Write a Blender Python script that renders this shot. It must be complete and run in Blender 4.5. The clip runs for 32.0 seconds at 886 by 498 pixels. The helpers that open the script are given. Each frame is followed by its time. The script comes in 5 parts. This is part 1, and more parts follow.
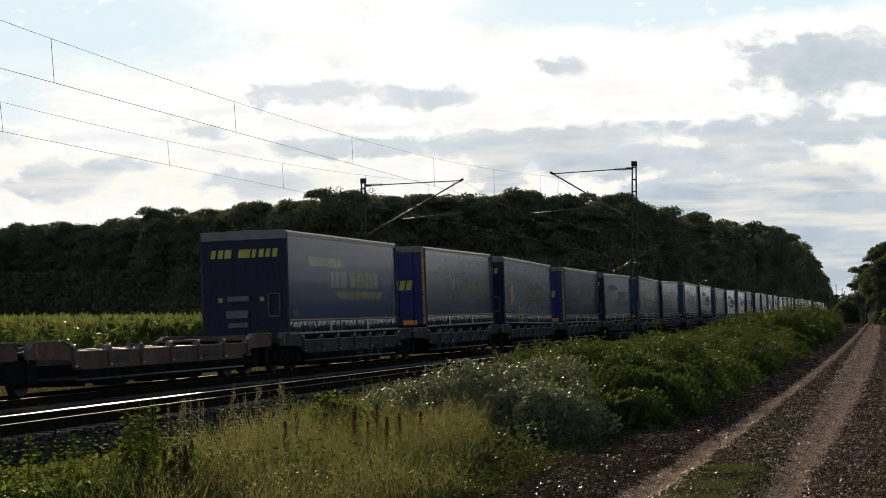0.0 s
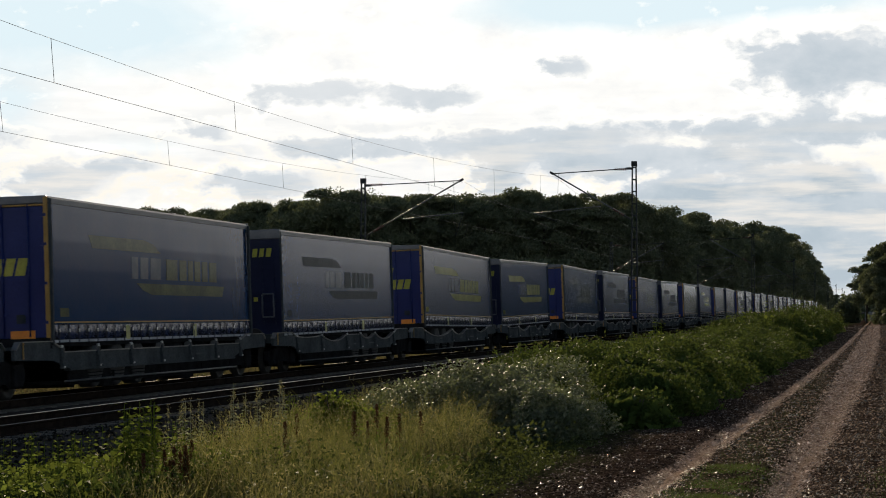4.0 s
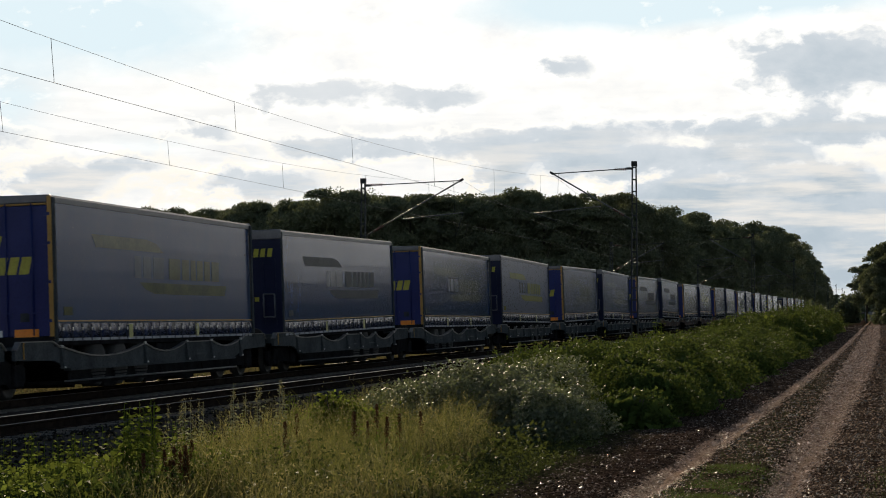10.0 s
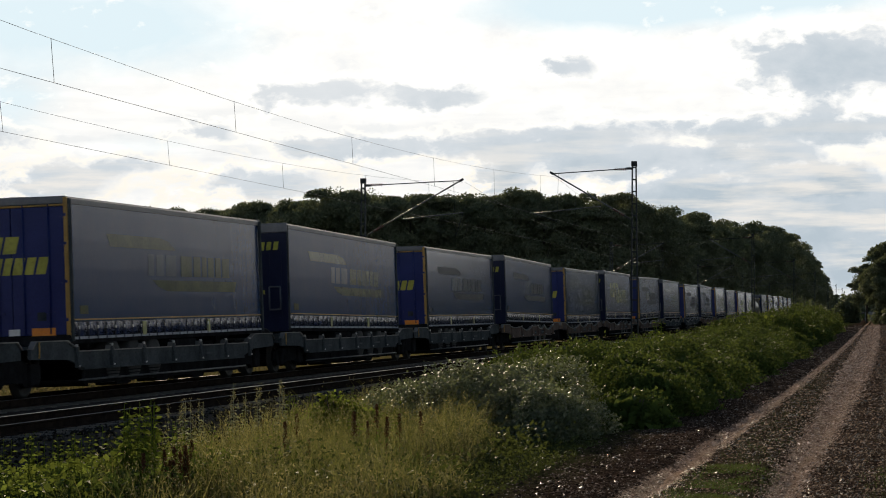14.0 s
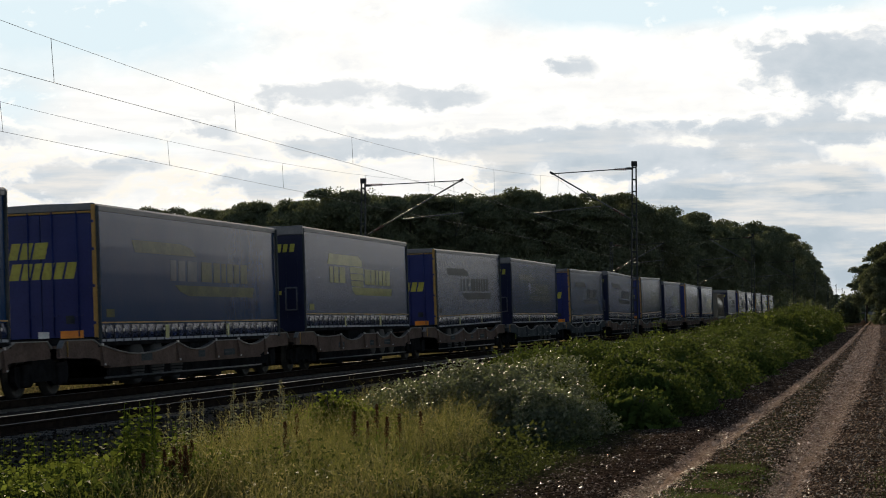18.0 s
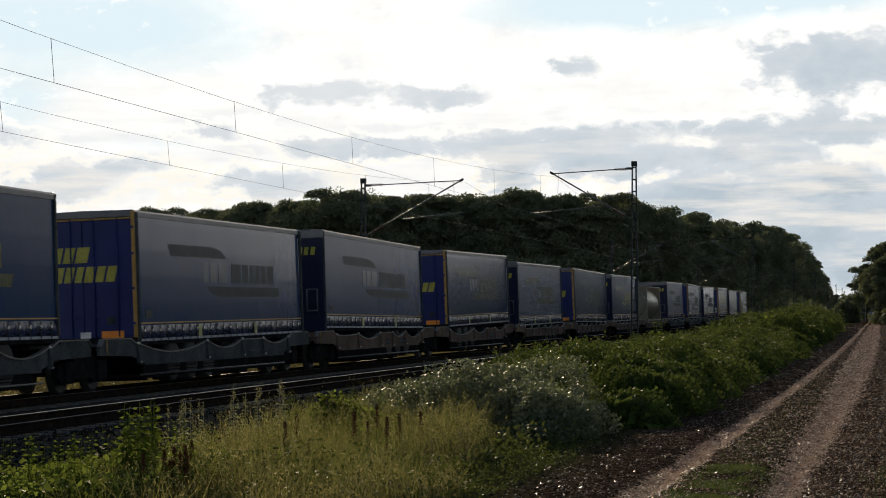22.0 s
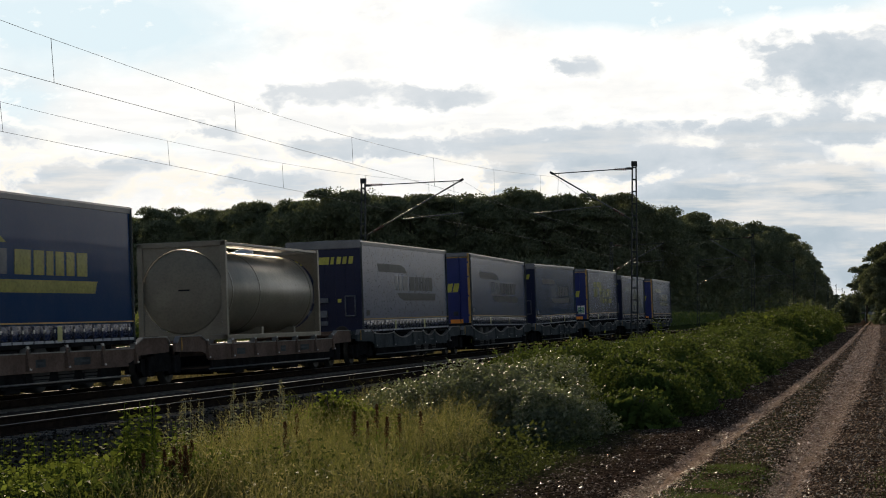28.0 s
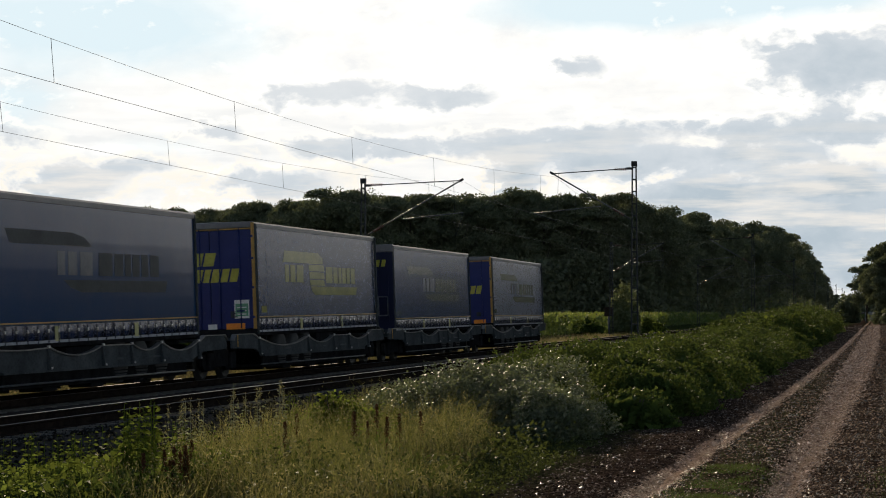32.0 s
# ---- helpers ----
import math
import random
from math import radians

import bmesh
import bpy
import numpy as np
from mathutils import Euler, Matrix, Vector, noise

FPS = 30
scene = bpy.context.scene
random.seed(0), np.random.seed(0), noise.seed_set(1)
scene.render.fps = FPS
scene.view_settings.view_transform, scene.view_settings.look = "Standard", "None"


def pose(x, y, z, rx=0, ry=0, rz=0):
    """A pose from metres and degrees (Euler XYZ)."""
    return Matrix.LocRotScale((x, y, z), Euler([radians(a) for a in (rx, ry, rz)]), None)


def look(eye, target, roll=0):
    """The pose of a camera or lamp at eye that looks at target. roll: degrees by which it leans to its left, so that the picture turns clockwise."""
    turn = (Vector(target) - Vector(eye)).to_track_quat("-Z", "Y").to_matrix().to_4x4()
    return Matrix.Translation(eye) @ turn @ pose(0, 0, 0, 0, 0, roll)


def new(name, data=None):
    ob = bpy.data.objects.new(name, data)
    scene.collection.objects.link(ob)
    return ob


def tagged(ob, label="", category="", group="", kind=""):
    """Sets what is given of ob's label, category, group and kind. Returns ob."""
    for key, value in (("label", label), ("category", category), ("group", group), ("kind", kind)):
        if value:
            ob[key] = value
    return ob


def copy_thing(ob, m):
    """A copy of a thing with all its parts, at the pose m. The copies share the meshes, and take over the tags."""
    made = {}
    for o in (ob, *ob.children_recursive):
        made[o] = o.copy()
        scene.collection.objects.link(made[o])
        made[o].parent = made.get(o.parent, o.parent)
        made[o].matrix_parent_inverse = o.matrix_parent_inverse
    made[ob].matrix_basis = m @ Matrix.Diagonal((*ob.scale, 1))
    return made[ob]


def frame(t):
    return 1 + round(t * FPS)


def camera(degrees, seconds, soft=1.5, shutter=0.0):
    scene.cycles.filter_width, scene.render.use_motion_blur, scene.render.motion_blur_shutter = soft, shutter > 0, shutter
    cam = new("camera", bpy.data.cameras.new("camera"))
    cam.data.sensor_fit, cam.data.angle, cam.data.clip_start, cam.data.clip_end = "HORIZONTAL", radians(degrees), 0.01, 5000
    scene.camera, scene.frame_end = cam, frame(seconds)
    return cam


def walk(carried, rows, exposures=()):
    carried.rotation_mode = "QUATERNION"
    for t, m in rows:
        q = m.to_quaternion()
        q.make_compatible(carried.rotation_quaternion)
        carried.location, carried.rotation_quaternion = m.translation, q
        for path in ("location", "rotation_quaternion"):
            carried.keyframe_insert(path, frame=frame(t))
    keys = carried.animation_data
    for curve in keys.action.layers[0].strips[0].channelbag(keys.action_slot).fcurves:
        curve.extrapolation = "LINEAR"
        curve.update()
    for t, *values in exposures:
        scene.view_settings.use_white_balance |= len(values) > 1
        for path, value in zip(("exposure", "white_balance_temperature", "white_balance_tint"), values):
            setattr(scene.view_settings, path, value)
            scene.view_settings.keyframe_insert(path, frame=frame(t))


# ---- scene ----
# Plan: the track runs along +Y, x grows to the right of it, z = 0 at the rail heads of the far track.
EYE = (0.0, 0.0, 1.855)
cam = camera(24.42, 32.0, soft=1.0, shutter=0.12)
walk(cam, [(0.0, pose(*EYE, 91.724, 0, 12.02)), (32.0, pose(*EYE, 91.724, 0, 12.02))])
scene.view_settings.exposure = 0.0

SUN_LEFT, SUN_UP = 18.6, 12.2          # degrees left of the track's direction, degrees above the horizon
FAR_X, NEAR_X = -17.75, -13.75         # track centres
CANT = -2.1                            # both tracks lean away from the path
PATH_Z = 0.15


# ---------------------------------------------------------------- world and sun
def make_world():
    w = bpy.data.worlds.new("world")
    w.use_nodes = True
    scene.world = w
    nt = w.node_tree
    bg = nt.nodes["Background"]
    sky = nt.nodes.new("ShaderNodeTexSky")
    sky.sky_type, sky.sun_disc = 'NISHITA', False
    sky.sun_elevation, sky.sun_rotation = radians(SUN_UP), radians(-SUN_LEFT)
    sky.air_density, sky.dust_density, sky.ozone_density = 1.0, 1.5, 1.0
    nt.links.new(sky.outputs[0], bg.inputs[0])
    bg.inputs[1].default_value = 0.1
    sun = bpy.data.lights.new("sun", 'SUN')
    sun.energy, sun.angle, sun.color = 4.6, radians(0.6), (1.0, 0.81, 0.57)
    ob = new("sun", sun)
    a, e = radians(SUN_LEFT), radians(SUN_UP)
    to_sun = Vector((-math.sin(a) * math.cos(e), math.cos(a) * math.cos(e), math.sin(e)))
    ob.matrix_world = look(to_sun * 200, (0, 0, 0))


make_world()


# ---------------------------------------------------------------- node helpers
class Nodes:
    """Short calls for the nodes of one material."""

    def __init__(self, name):
        self.m = bpy.data.materials.new(name)
        self.m.use_nodes = True
        self.t = self.m.node_tree
        self.b = self.t.nodes["Principled BSDF"]
        self.out = self.t.nodes["Material Output"]

    def add(self, kind):
        return self.t.nodes.new("ShaderNode" + kind)

    def link(self, a, b):
        self.t.links.new(a, b)

    def put(self, socket, v):
        if hasattr(v, "is_output"):
            self.link(v, socket)
        else:
            socket.default_value = v

    def math(self, op, a, b=0.0, c=0.0):
        n = self.add("Math")
        n.operation = op
        for i, v in enumerate((a, b, c)):
            self.put(n.inputs[i], v)
        return n.outputs[0]

    def coord(self, kind="Object", scale=(1, 1, 1)):
        n, mp = self.add("TexCoord"), self.add("Mapping")
        self.link(n.outputs[kind], mp.inputs[0])
        mp.inputs["Scale"].default_value = scale
        return mp.outputs[0]

    def noise(self, vec, scale, detail=4.0, rough=0.6, distort=0.0):
        n = self.add("TexNoise")
        self.link(vec, n.inputs["Vector"])
        n.inputs["Scale"].default_value, n.inputs["Detail"].default_value = scale, detail
        n.inputs["Roughness"].default_value, n.inputs["Distortion"].default_value = rough, distort
        return n.outputs[0]

    def ramp(self, fac, stops):
        n = self.add("ValToRGB")
        e = n.color_ramp.elements
        while len(e) < len(stops):
            e.new(0.5)
        for el, (p, c) in zip(e, stops):
            el.position, el.color = p, (*c, 1) if len(c) == 3 else c
        self.put(n.inputs[0], fac)
        return n.outputs[0]

    def mix(self, fac, a, b, how='MIX'):
        n = self.add("Mix")
        n.data_type, n.blend_type = 'RGBA', how
        self.put(n.inputs[0], fac)
        for i, v in ((6, a), (7, b)):
            self.put(n.inputs[i], (*v, 1) if isinstance(v, tuple) and len(v) == 3 else v)
        return n.outputs[2]

    def bump(self, height, strength, dist=0.02):
        n = self.add("Bump")
        self.link(height, n.inputs["Height"])
        n.inputs["Strength"].default_value, n.inputs["Distance"].default_value = strength, dist
        self.link(n.outputs[0], self.b.inputs["Normal"])

    def base(self, color, rough=0.6, metal=0.0, spec=0.5):
        self.put(self.b.inputs["Base Color"], (*color, 1) if isinstance(color, tuple) else color)
        self.put(self.b.inputs["Roughness"], rough)
        self.b.inputs["Metallic"].default_value = metal
        self.put(self.b.inputs["Specular IOR Level"], spec)
        return self.m


def worn(name, c1, c2, rough=0.6, metal=0.0, scale=3.0, fine=40.0, bump=0.15, spec=0.5, stretch=(1, 1, 1), grime=0.35):
    """A surface of two close tones, with grain, stains and fine relief."""
    n = Nodes(name)
    v = n.coord("Object", stretch)
    big, small = n.noise(v, scale, 5.0), n.noise(v, fine, 3.0)
    tone = n.ramp(big, [(0.32, c1), (0.68, c2)])
    tone = n.mix(n.math('MULTIPLY', n.ramp(small, [(0.45, (0, 0, 0)), (0.75, (1, 1, 1))]), grime), tone,
                 tuple(0.45 * c for c in c1))
    r = n.math('MULTIPLY_ADD', small, 0.3, rough - 0.15)
    n.bump(small, bump, 0.01)
    return n.base(tone, r, metal, spec)


def leafy(name, c1, c2, rough=0.45, through_light=0.45, spec=0.4):
    """Leaves that let some light through, each of its own tone."""
    n = Nodes(name)
    g = n.add("NewGeometry")
    tone = n.ramp(g.outputs["Random Per Island"], [(0.0, c1), (1.0, c2)])
    tone = n.mix(n.math('MULTIPLY', n.noise(n.coord(), 0.8), 0.5), tone, tuple(0.6 * c for c in c1))
    tone = n.mix(n.ramp(n.noise(n.coord(), 0.28, 3.0), [(0.45, (0, 0, 0)), (0.7, (0.45, 0.45, 0.45))]), tone, (0.45 * c2[0] + 0.008, 0.45 * c2[1] + 0.01, 0.42 * c2[2] + 0.003))
    n.base(tone, rough, 0.0, spec)
    tr, mx = n.add("BsdfTranslucent"), n.add("MixShader")
    n.put(tr.inputs[0], n.mix(0.4, tone, (0.21, 0.25, 0.045)))
    mx.inputs[0].default_value = through_light
    n.link(n.b.outputs[0], mx.inputs[1])
    n.link(tr.outputs[0], mx.inputs[2])
    n.link(mx.outputs[0], n.out.inputs[0])
    return n.m


# ---------------------------------------------------------------- mesh helpers
def part(name, bm, material, parent=None, label=""):
    """One bmesh as one mesh object under a thing or a part."""
    me = bpy.data.meshes.new(name)
    bm.to_mesh(me)
    bm.free()
    me.materials.append(material)
    ob = new(name, me)
    ob.parent = parent
    return tagged(ob, label)


def again(name, ob, parent, m):
    """Another piece on the same mesh."""
    o = new(name, ob.data)
    o.parent = parent
    o.matrix_basis = m
    return o


def thing(name, label, category, group="", kind="", at=None):
    e = new(name)
    e.empty_display_size = 0.3
    if at is not None:
        e.matrix_basis = at
    return tagged(e, label, category, group, kind)


def box(bm, x0, x1, y0, y1, z0, z1, bevel=0.0):
    vs = [bm.verts.new(p) for p in ((x0, y0, z0), (x1, y0, z0), (x1, y1, z0), (x0, y1, z0),
                                    (x0, y0, z1), (x1, y0, z1), (x1, y1, z1), (x0, y1, z1))]
    fs = [bm.faces.new([vs[i] for i in f]) for f in
          ((3, 2, 1, 0), (4, 5, 6, 7), (0, 1, 5, 4), (1, 2, 6, 5), (2, 3, 7, 6), (3, 0, 4, 7))]
    if bevel:
        es = {e for f in fs for e in f.edges}
        bmesh.ops.bevel(bm, geom=list(es), offset=bevel, segments=2, affect='EDGES', profile=0.5)
    return bm


def boxed(*a, **k):
    return box(bmesh.new(), *a, **k)


def prism(bm, pts, axis, a, b, bevel=0.0):
    """A flat outline drawn out along an axis: x outlines are (y, z), y outlines (x, z), z outlines (x, y)."""
    def put(p, w):
        return (w, p[0], p[1]) if axis == 'x' else (p[0], w, p[1]) if axis == 'y' else (p[0], p[1], w)
    lo, hi = [bm.verts.new(put(p, a)) for p in pts], [bm.verts.new(put(p, b)) for p in pts]
    n = len(pts)
    fs = [bm.faces.new(lo), bm.faces.new(hi[::-1])]
    fs += [bm.faces.new((lo[i], hi[i], hi[(i + 1) % n], lo[(i + 1) % n])) for i in range(n)]
    bmesh.ops.recalc_face_normals(bm, faces=fs)
    if bevel:
        bmesh.ops.bevel(bm, geom=list({e for f in fs for e in f.edges}), offset=bevel, segments=1, affect='EDGES')
    return bm


def rod(bm, p, q, r, r2=None, seg=8, caps=True):
    """A round bar from p to q."""
    p, q = Vector(p), Vector(q)
    r2 = r if r2 is None else r2
    d = (q - p).normalized()
    u = d.orthogonal().normalized()
    w = d.cross(u)
    ring = lambda c, k: [bm.verts.new(c + (u * math.cos(2 * math.pi * i / seg) + w * math.sin(2 * math.pi * i / seg)) * k) for i in range(seg)]
    a, b = ring(p, r), ring(q, r2)
    for i in range(seg):
        f = bm.faces.new((a[i], a[(i + 1) % seg], b[(i + 1) % seg], b[i]))
        f.smooth = True
    if caps:
        bm.faces.new(a[::-1])
        bm.faces.new(b)
    return bm


def lathe(bm, profile, axis='x', seg=24, centre=(0, 0, 0)):
    """A turned shape: profile of (along, radius)."""
    rows = []
    for al, r in profile:
        row = []
        for i in range(seg):
            c, s = r * math.cos(2 * math.pi * i / seg), r * math.sin(2 * math.pi * i / seg)
            p = (al, c, s) if axis == 'x' else (c, al, s) if axis == 'y' else (c, s, al)
            row.append(bm.verts.new(Vector(p) + Vector(centre)))
        rows.append(row)
    for a, b in zip(rows, rows[1:]):
        for i in range(seg):
            bm.faces.new((a[i], a[(i + 1) % seg], b[(i + 1) % seg], b[i])).smooth = True
    bm.faces.new(rows[0])
    bm.faces.new(rows[-1])
    bmesh.ops.recalc_face_normals(bm, faces=bm.faces[:])
    return bm


def raw(name, verts, faces, material, parent=None, smooth=False):
    """A mesh from arrays: verts (n, 3), faces (m, 3 or 4)."""
    verts, faces = np.asarray(verts, np.float32), np.asarray(faces, np.int32)
    me = bpy.data.meshes.new(name)
    k = faces.shape[1]
    me.vertices.add(len(verts))
    me.vertices.foreach_set("co", verts.ravel())
    me.loops.add(faces.size)
    me.loops.foreach_set("vertex_index", faces.ravel())
    me.polygons.add(len(faces))
    me.polygons.foreach_set("loop_start", np.arange(0, faces.size, k, dtype=np.int32))
    if smooth:
        me.polygons.foreach_set("use_smooth", np.ones(len(faces), bool))
    me.update(calc_edges=True)
    me.materials.append(material)
    ob = new(name, me)
    ob.parent = parent
    return ob


rng = np.random.default_rng(7)


def unit(v):
    return v / np.maximum(np.linalg.norm(v, axis=-1, keepdims=True), 1e-9)


def leaf_quads(centres, length, width, up=0.3, flat=0.0):
    """A small folded leaf at each centre, turned at random. length, width: arrays or numbers; flat: how far the leaves face the sky."""
    n = len(centres)
    d = unit(rng.normal(size=(n, 3)) + np.array((0, 0, up)))
    face = unit(rng.normal(size=(n, 3)) + np.array((0, 0, flat * 2.0)))
    if flat:
        d = unit(d - face * np.sum(d * face, 1, keepdims=True))
    s = unit(np.cross(d, face))
    ln, wd = np.broadcast_to(length, n)[:, None], np.broadcast_to(width, n)[:, None]
    lift = np.cross(d, s) * wd * 0.2
    v = np.stack([centres - d * ln / 2, centres + s * wd / 2 + lift, centres + d * ln / 2, centres - s * wd / 2 + lift], 1).reshape(-1, 3)
    f = np.arange(4 * n).reshape(n, 4)
    return v, f


def blades(base, height, width, lean, bend=0.35):
    """Grass blades: two quads and a tip each, bent over."""
    n = len(base)
    a = rng.uniform(0, 2 * math.pi, n)
    side = np.stack([np.cos(a), np.sin(a), np.zeros(n)], 1)
    b = rng.uniform(0, 2 * math.pi, n)
    out = np.stack([np.cos(b), np.sin(b), np.zeros(n)], 1) * (lean * height)[:, None]
    h, w = np.broadcast_to(height, n)[:, None], np.broadcast_to(width, n)[:, None]
    z = np.array((0, 0, 1.0))
    mid, top = base + z * h * 0.55 + out * bend, base + z * h + out
    v = np.stack([base - side * w / 2, base + side * w / 2, mid + side * w * 0.4, mid - side * w * 0.4,
                  top + side * w * 0.08, top - side * w * 0.08], 1).reshape(-1, 3)
    i = 6 * np.arange(n)[:, None]
    f = np.concatenate([i + np.array((0, 1, 2, 3)), i + np.array((3, 2, 4, 5))], 0)
    return v, f


def lumpy(x, y, s, seed=0.0):
    return noise.noise((x * s + seed, y * s - seed, seed))


# ---------------------------------------------------------------- materials
def soil_material():
    n = Nodes("soil")
    v = n.coord("Object")
    pos = n.add("SeparateXYZ")
    n.link(v, pos.inputs[0])
    big, mid, fine = n.noise(v, 0.35, 5.0), n.noise(v, 3.0, 6.0), n.noise(v, 38.0, 5.0, 0.7)
    grassy = n.ramp(mid, [(0.3, (0.022, 0.030, 0.010)), (0.7, (0.055, 0.066, 0.022))])
    clump = n.noise(n.coord("Object", (1, 0.6, 1)), 9.0, 6.0, 0.75)
    blend = n.math('MULTIPLY_ADD', fine, 0.5, n.math('MULTIPLY', clump, 0.5))
    mud = n.ramp(blend, [(0.40, (0.012, 0.009, 0.007)), (0.50, (0.046, 0.031, 0.022)), (0.58, (0.11, 0.075, 0.055)), (0.66, (0.25, 0.18, 0.14))])
    gravel = n.ramp(blend, [(0.36, (0.06, 0.038, 0.027)), (0.46, (0.24, 0.16, 0.112)), (0.55, (0.42, 0.29, 0.21)), (0.66, (0.70, 0.53, 0.41))])
    x = n.math('ADD', pos.outputs[0], n.math('MULTIPLY_ADD', n.noise(v, 0.5, 7.0, 0.75), 0.3, -0.15))

    def band(centre, half):
        d = n.math('ABSOLUTE', n.math('SUBTRACT', x, centre))
        return n.math('SUBTRACT', 1.0, n.math('MINIMUM', n.math('DIVIDE', d, half), 1.0))
    way = n.math('SUBTRACT', 1.0, n.math('EXPONENT', n.math('MULTIPLY', n.math('MAXIMUM', n.math('SUBTRACT', pos.outputs[1], 19.0), 0.0), -0.025)))
    ruts = n.math('ADD', band(n.math('MULTIPLY_ADD', way, 0.7, -2.2), 0.24), n.math('MULTIPLY', band(n.math('MULTIPLY_ADD', way, 0.425, -0.915), n.math('MULTIPLY_ADD', way, 0.5, 0.22)), 0.85))
    ruts = n.ramp(n.math('ADD', n.math('MULTIPLY', ruts, n.math('ADD', mid, 0.6)), n.math('MULTIPLY_ADD', clump, 1.1, -0.55)), [(0.14, (0, 0, 0)), (0.50, (1, 1, 1))])
    strip = n.ramp(n.math('MULTIPLY', band(-1.45, 0.75), n.math('ADD', big, 0.4)), [(0.25, (0, 0, 0)), (0.55, (1, 1, 1))])
    lane = n.ramp(n.math('DIVIDE', n.math('SUBTRACT', n.math('ABSOLUTE', n.math('ADD', x, 0.6)), 2.0), 2.0), [(0.1, (1, 1, 1)), (0.7, (0, 0, 0))])
    c = n.mix(lane, grassy, mud)
    c = n.mix(n.math('MULTIPLY', strip, 0.4), c, grassy)
    c = n.mix(ruts, c, gravel)
    damp = n.ramp(fine, [(0.42, (0.85, 0.85, 0.85)), (0.72, (0.40, 0.40, 0.40))])
    wet = n.mix(lane, (0.9, 0.9, 0.9), damp)
    n.bump(n.math('ADD', n.math('ADD', fine, clump), n.math('MULTIPLY', mid, 0.8)), 1.0, 0.035)
    return n.base(c, wet, 0.0, 0.0)


def sky_material():
    """Broken evening cloud, drawn by direction: u to the right, v upwards, in hundredths of the view."""
    n = Nodes("cloudy_sky")
    tc = n.add("TexCoord")
    p = n.add("SeparateXYZ")
    n.link(tc.outputs["Object"], p.inputs[0])
    u = n.math('MULTIPLY', n.math('ADD', n.math('ARCTAN2', p.outputs[0], p.outputs[1]), 0.2098), 36.22)
    v = n.math('MULTIPLY', p.outputs[2], 36.22 / 4000)

    def plane(su, sv):
        cb = n.add("CombineXYZ")
        n.link(n.math('MULTIPLY', u, su), cb.inputs[0])
        n.link(n.math('MULTIPLY', v, sv), cb.inputs[1])
        return cb.outputs[0]
    flat = plane(1.0, 1.7)
    n1, n2, n3 = n.noise(flat, 0.55, 8.0, 0.56, 0.4), n.noise(flat, 1.7, 8.0, 0.6, 0.3), n.noise(plane(0.45, 3.2), 0.9, 6.0, 0.55)
    off = n.add("Mapping")
    n.link(flat, off.inputs[0])
    off.inputs["Location"].default_value = (31.0, 17.0, 5.0)
    n4 = n.noise(off.outputs[0], 0.9, 7.0, 0.6)
    ud = n.math('ADD', u, n.math('MULTIPLY_ADD', n2, 1.1, -0.55))
    vd = n.math('ADD', v, n.math('MULTIPLY_ADD', n4, 0.7, -0.35))

    def field(blobs, ua, va):
        total = None
        for cu, cv, ru, rv, k in blobs:
            a = n.math('POWER', n.math('ABSOLUTE', n.math('DIVIDE', n.math('SUBTRACT', ua, cu), ru)), 2.4)
            b = n.math('POWER', n.math('ABSOLUTE', n.math('DIVIDE', n.math('SUBTRACT', va, cv), rv)), 2.4)
            g = n.math('MULTIPLY', n.math('EXPONENT', n.math('MULTIPLY', n.math('ADD', a, b), -1.0)), k)
            total = g if total is None else n.math('ADD', total, g)
        return total
    grey = field(((7.1, 4.3, 2.1, 0.6, 0.85), (6.3, 3.2, 2.6, 0.28, 0.8), (2.0, 3.0, 1.4, 0.34, 0.78), (2.3, 4.3, 0.5, 0.28, 0.6),
                  (0.0, 3.83, 1.05, 0.24, 0.72), (-2.2, 3.85, 1.2, 0.3, 0.62), (-4.25, 3.2, 0.65, 0.2, 0.75), (-2.1, 2.95, 1.3, 0.2, 0.55),
                  (-0.3, 2.9, 1.2, 0.24, 0.6), (-6.6, 2.25, 0.95, 0.42, 0.85), (-3.0, 2.25, 1.3, 0.36, 0.75), (1.1, 2.35, 0.45, 0.4, 1.6),
                  (7.0, 2.3, 0.45, 0.24, 0.9), (5.9, 2.15, 0.7, 0.12, 0.6), (3.4, 2.6, 1.6, 0.22, 0.7), (4.0, 2.0, 0.8, 0.25, 0.9), (4.9, 2.0, 0.4, 0.25, 0.8),
                  (6.3, 1.25, 3.2, 0.9, 1.2), (6.7, 2.3, 2.4, 0.7, 0.35), (5.4, 2.75, 1.2, 0.14, 0.5), (-5.4, 2.6, 0.8, 0.22, 0.5), (7.8, 0.55, 1.2, 0.4, 0.7), (-7.4, 3.0, 0.7, 0.25, 0.5)), ud, vd)
    blue = field(((-6.2, 5.0, 3.4, 0.95, 1.0), (2.8, 5.4, 2.6, 0.5, 1.1), (6.8, 5.5, 2.6, 0.35, 0.8), (-7.6, 3.5, 1.0, 0.7, 0.6), (-5.2, 2.9, 1.6, 0.3, 0.45)), u, v)
    away = n.math('GREATER_THAN', n.math('ABSOLUTE', u), 9.0)
    dens = n.math('ADD', n.math('ADD', grey, n.math('MULTIPLY', away, 0.3)),
                  n.math('ADD', n.math('MULTIPLY_ADD', n1, 1.1, -0.55), n.math('MULTIPLY_ADD', n2, 1.0, -0.5)))
    body = n.ramp(dens, [(0.31, (0, 0, 0)), (0.56, (1, 1, 1))])
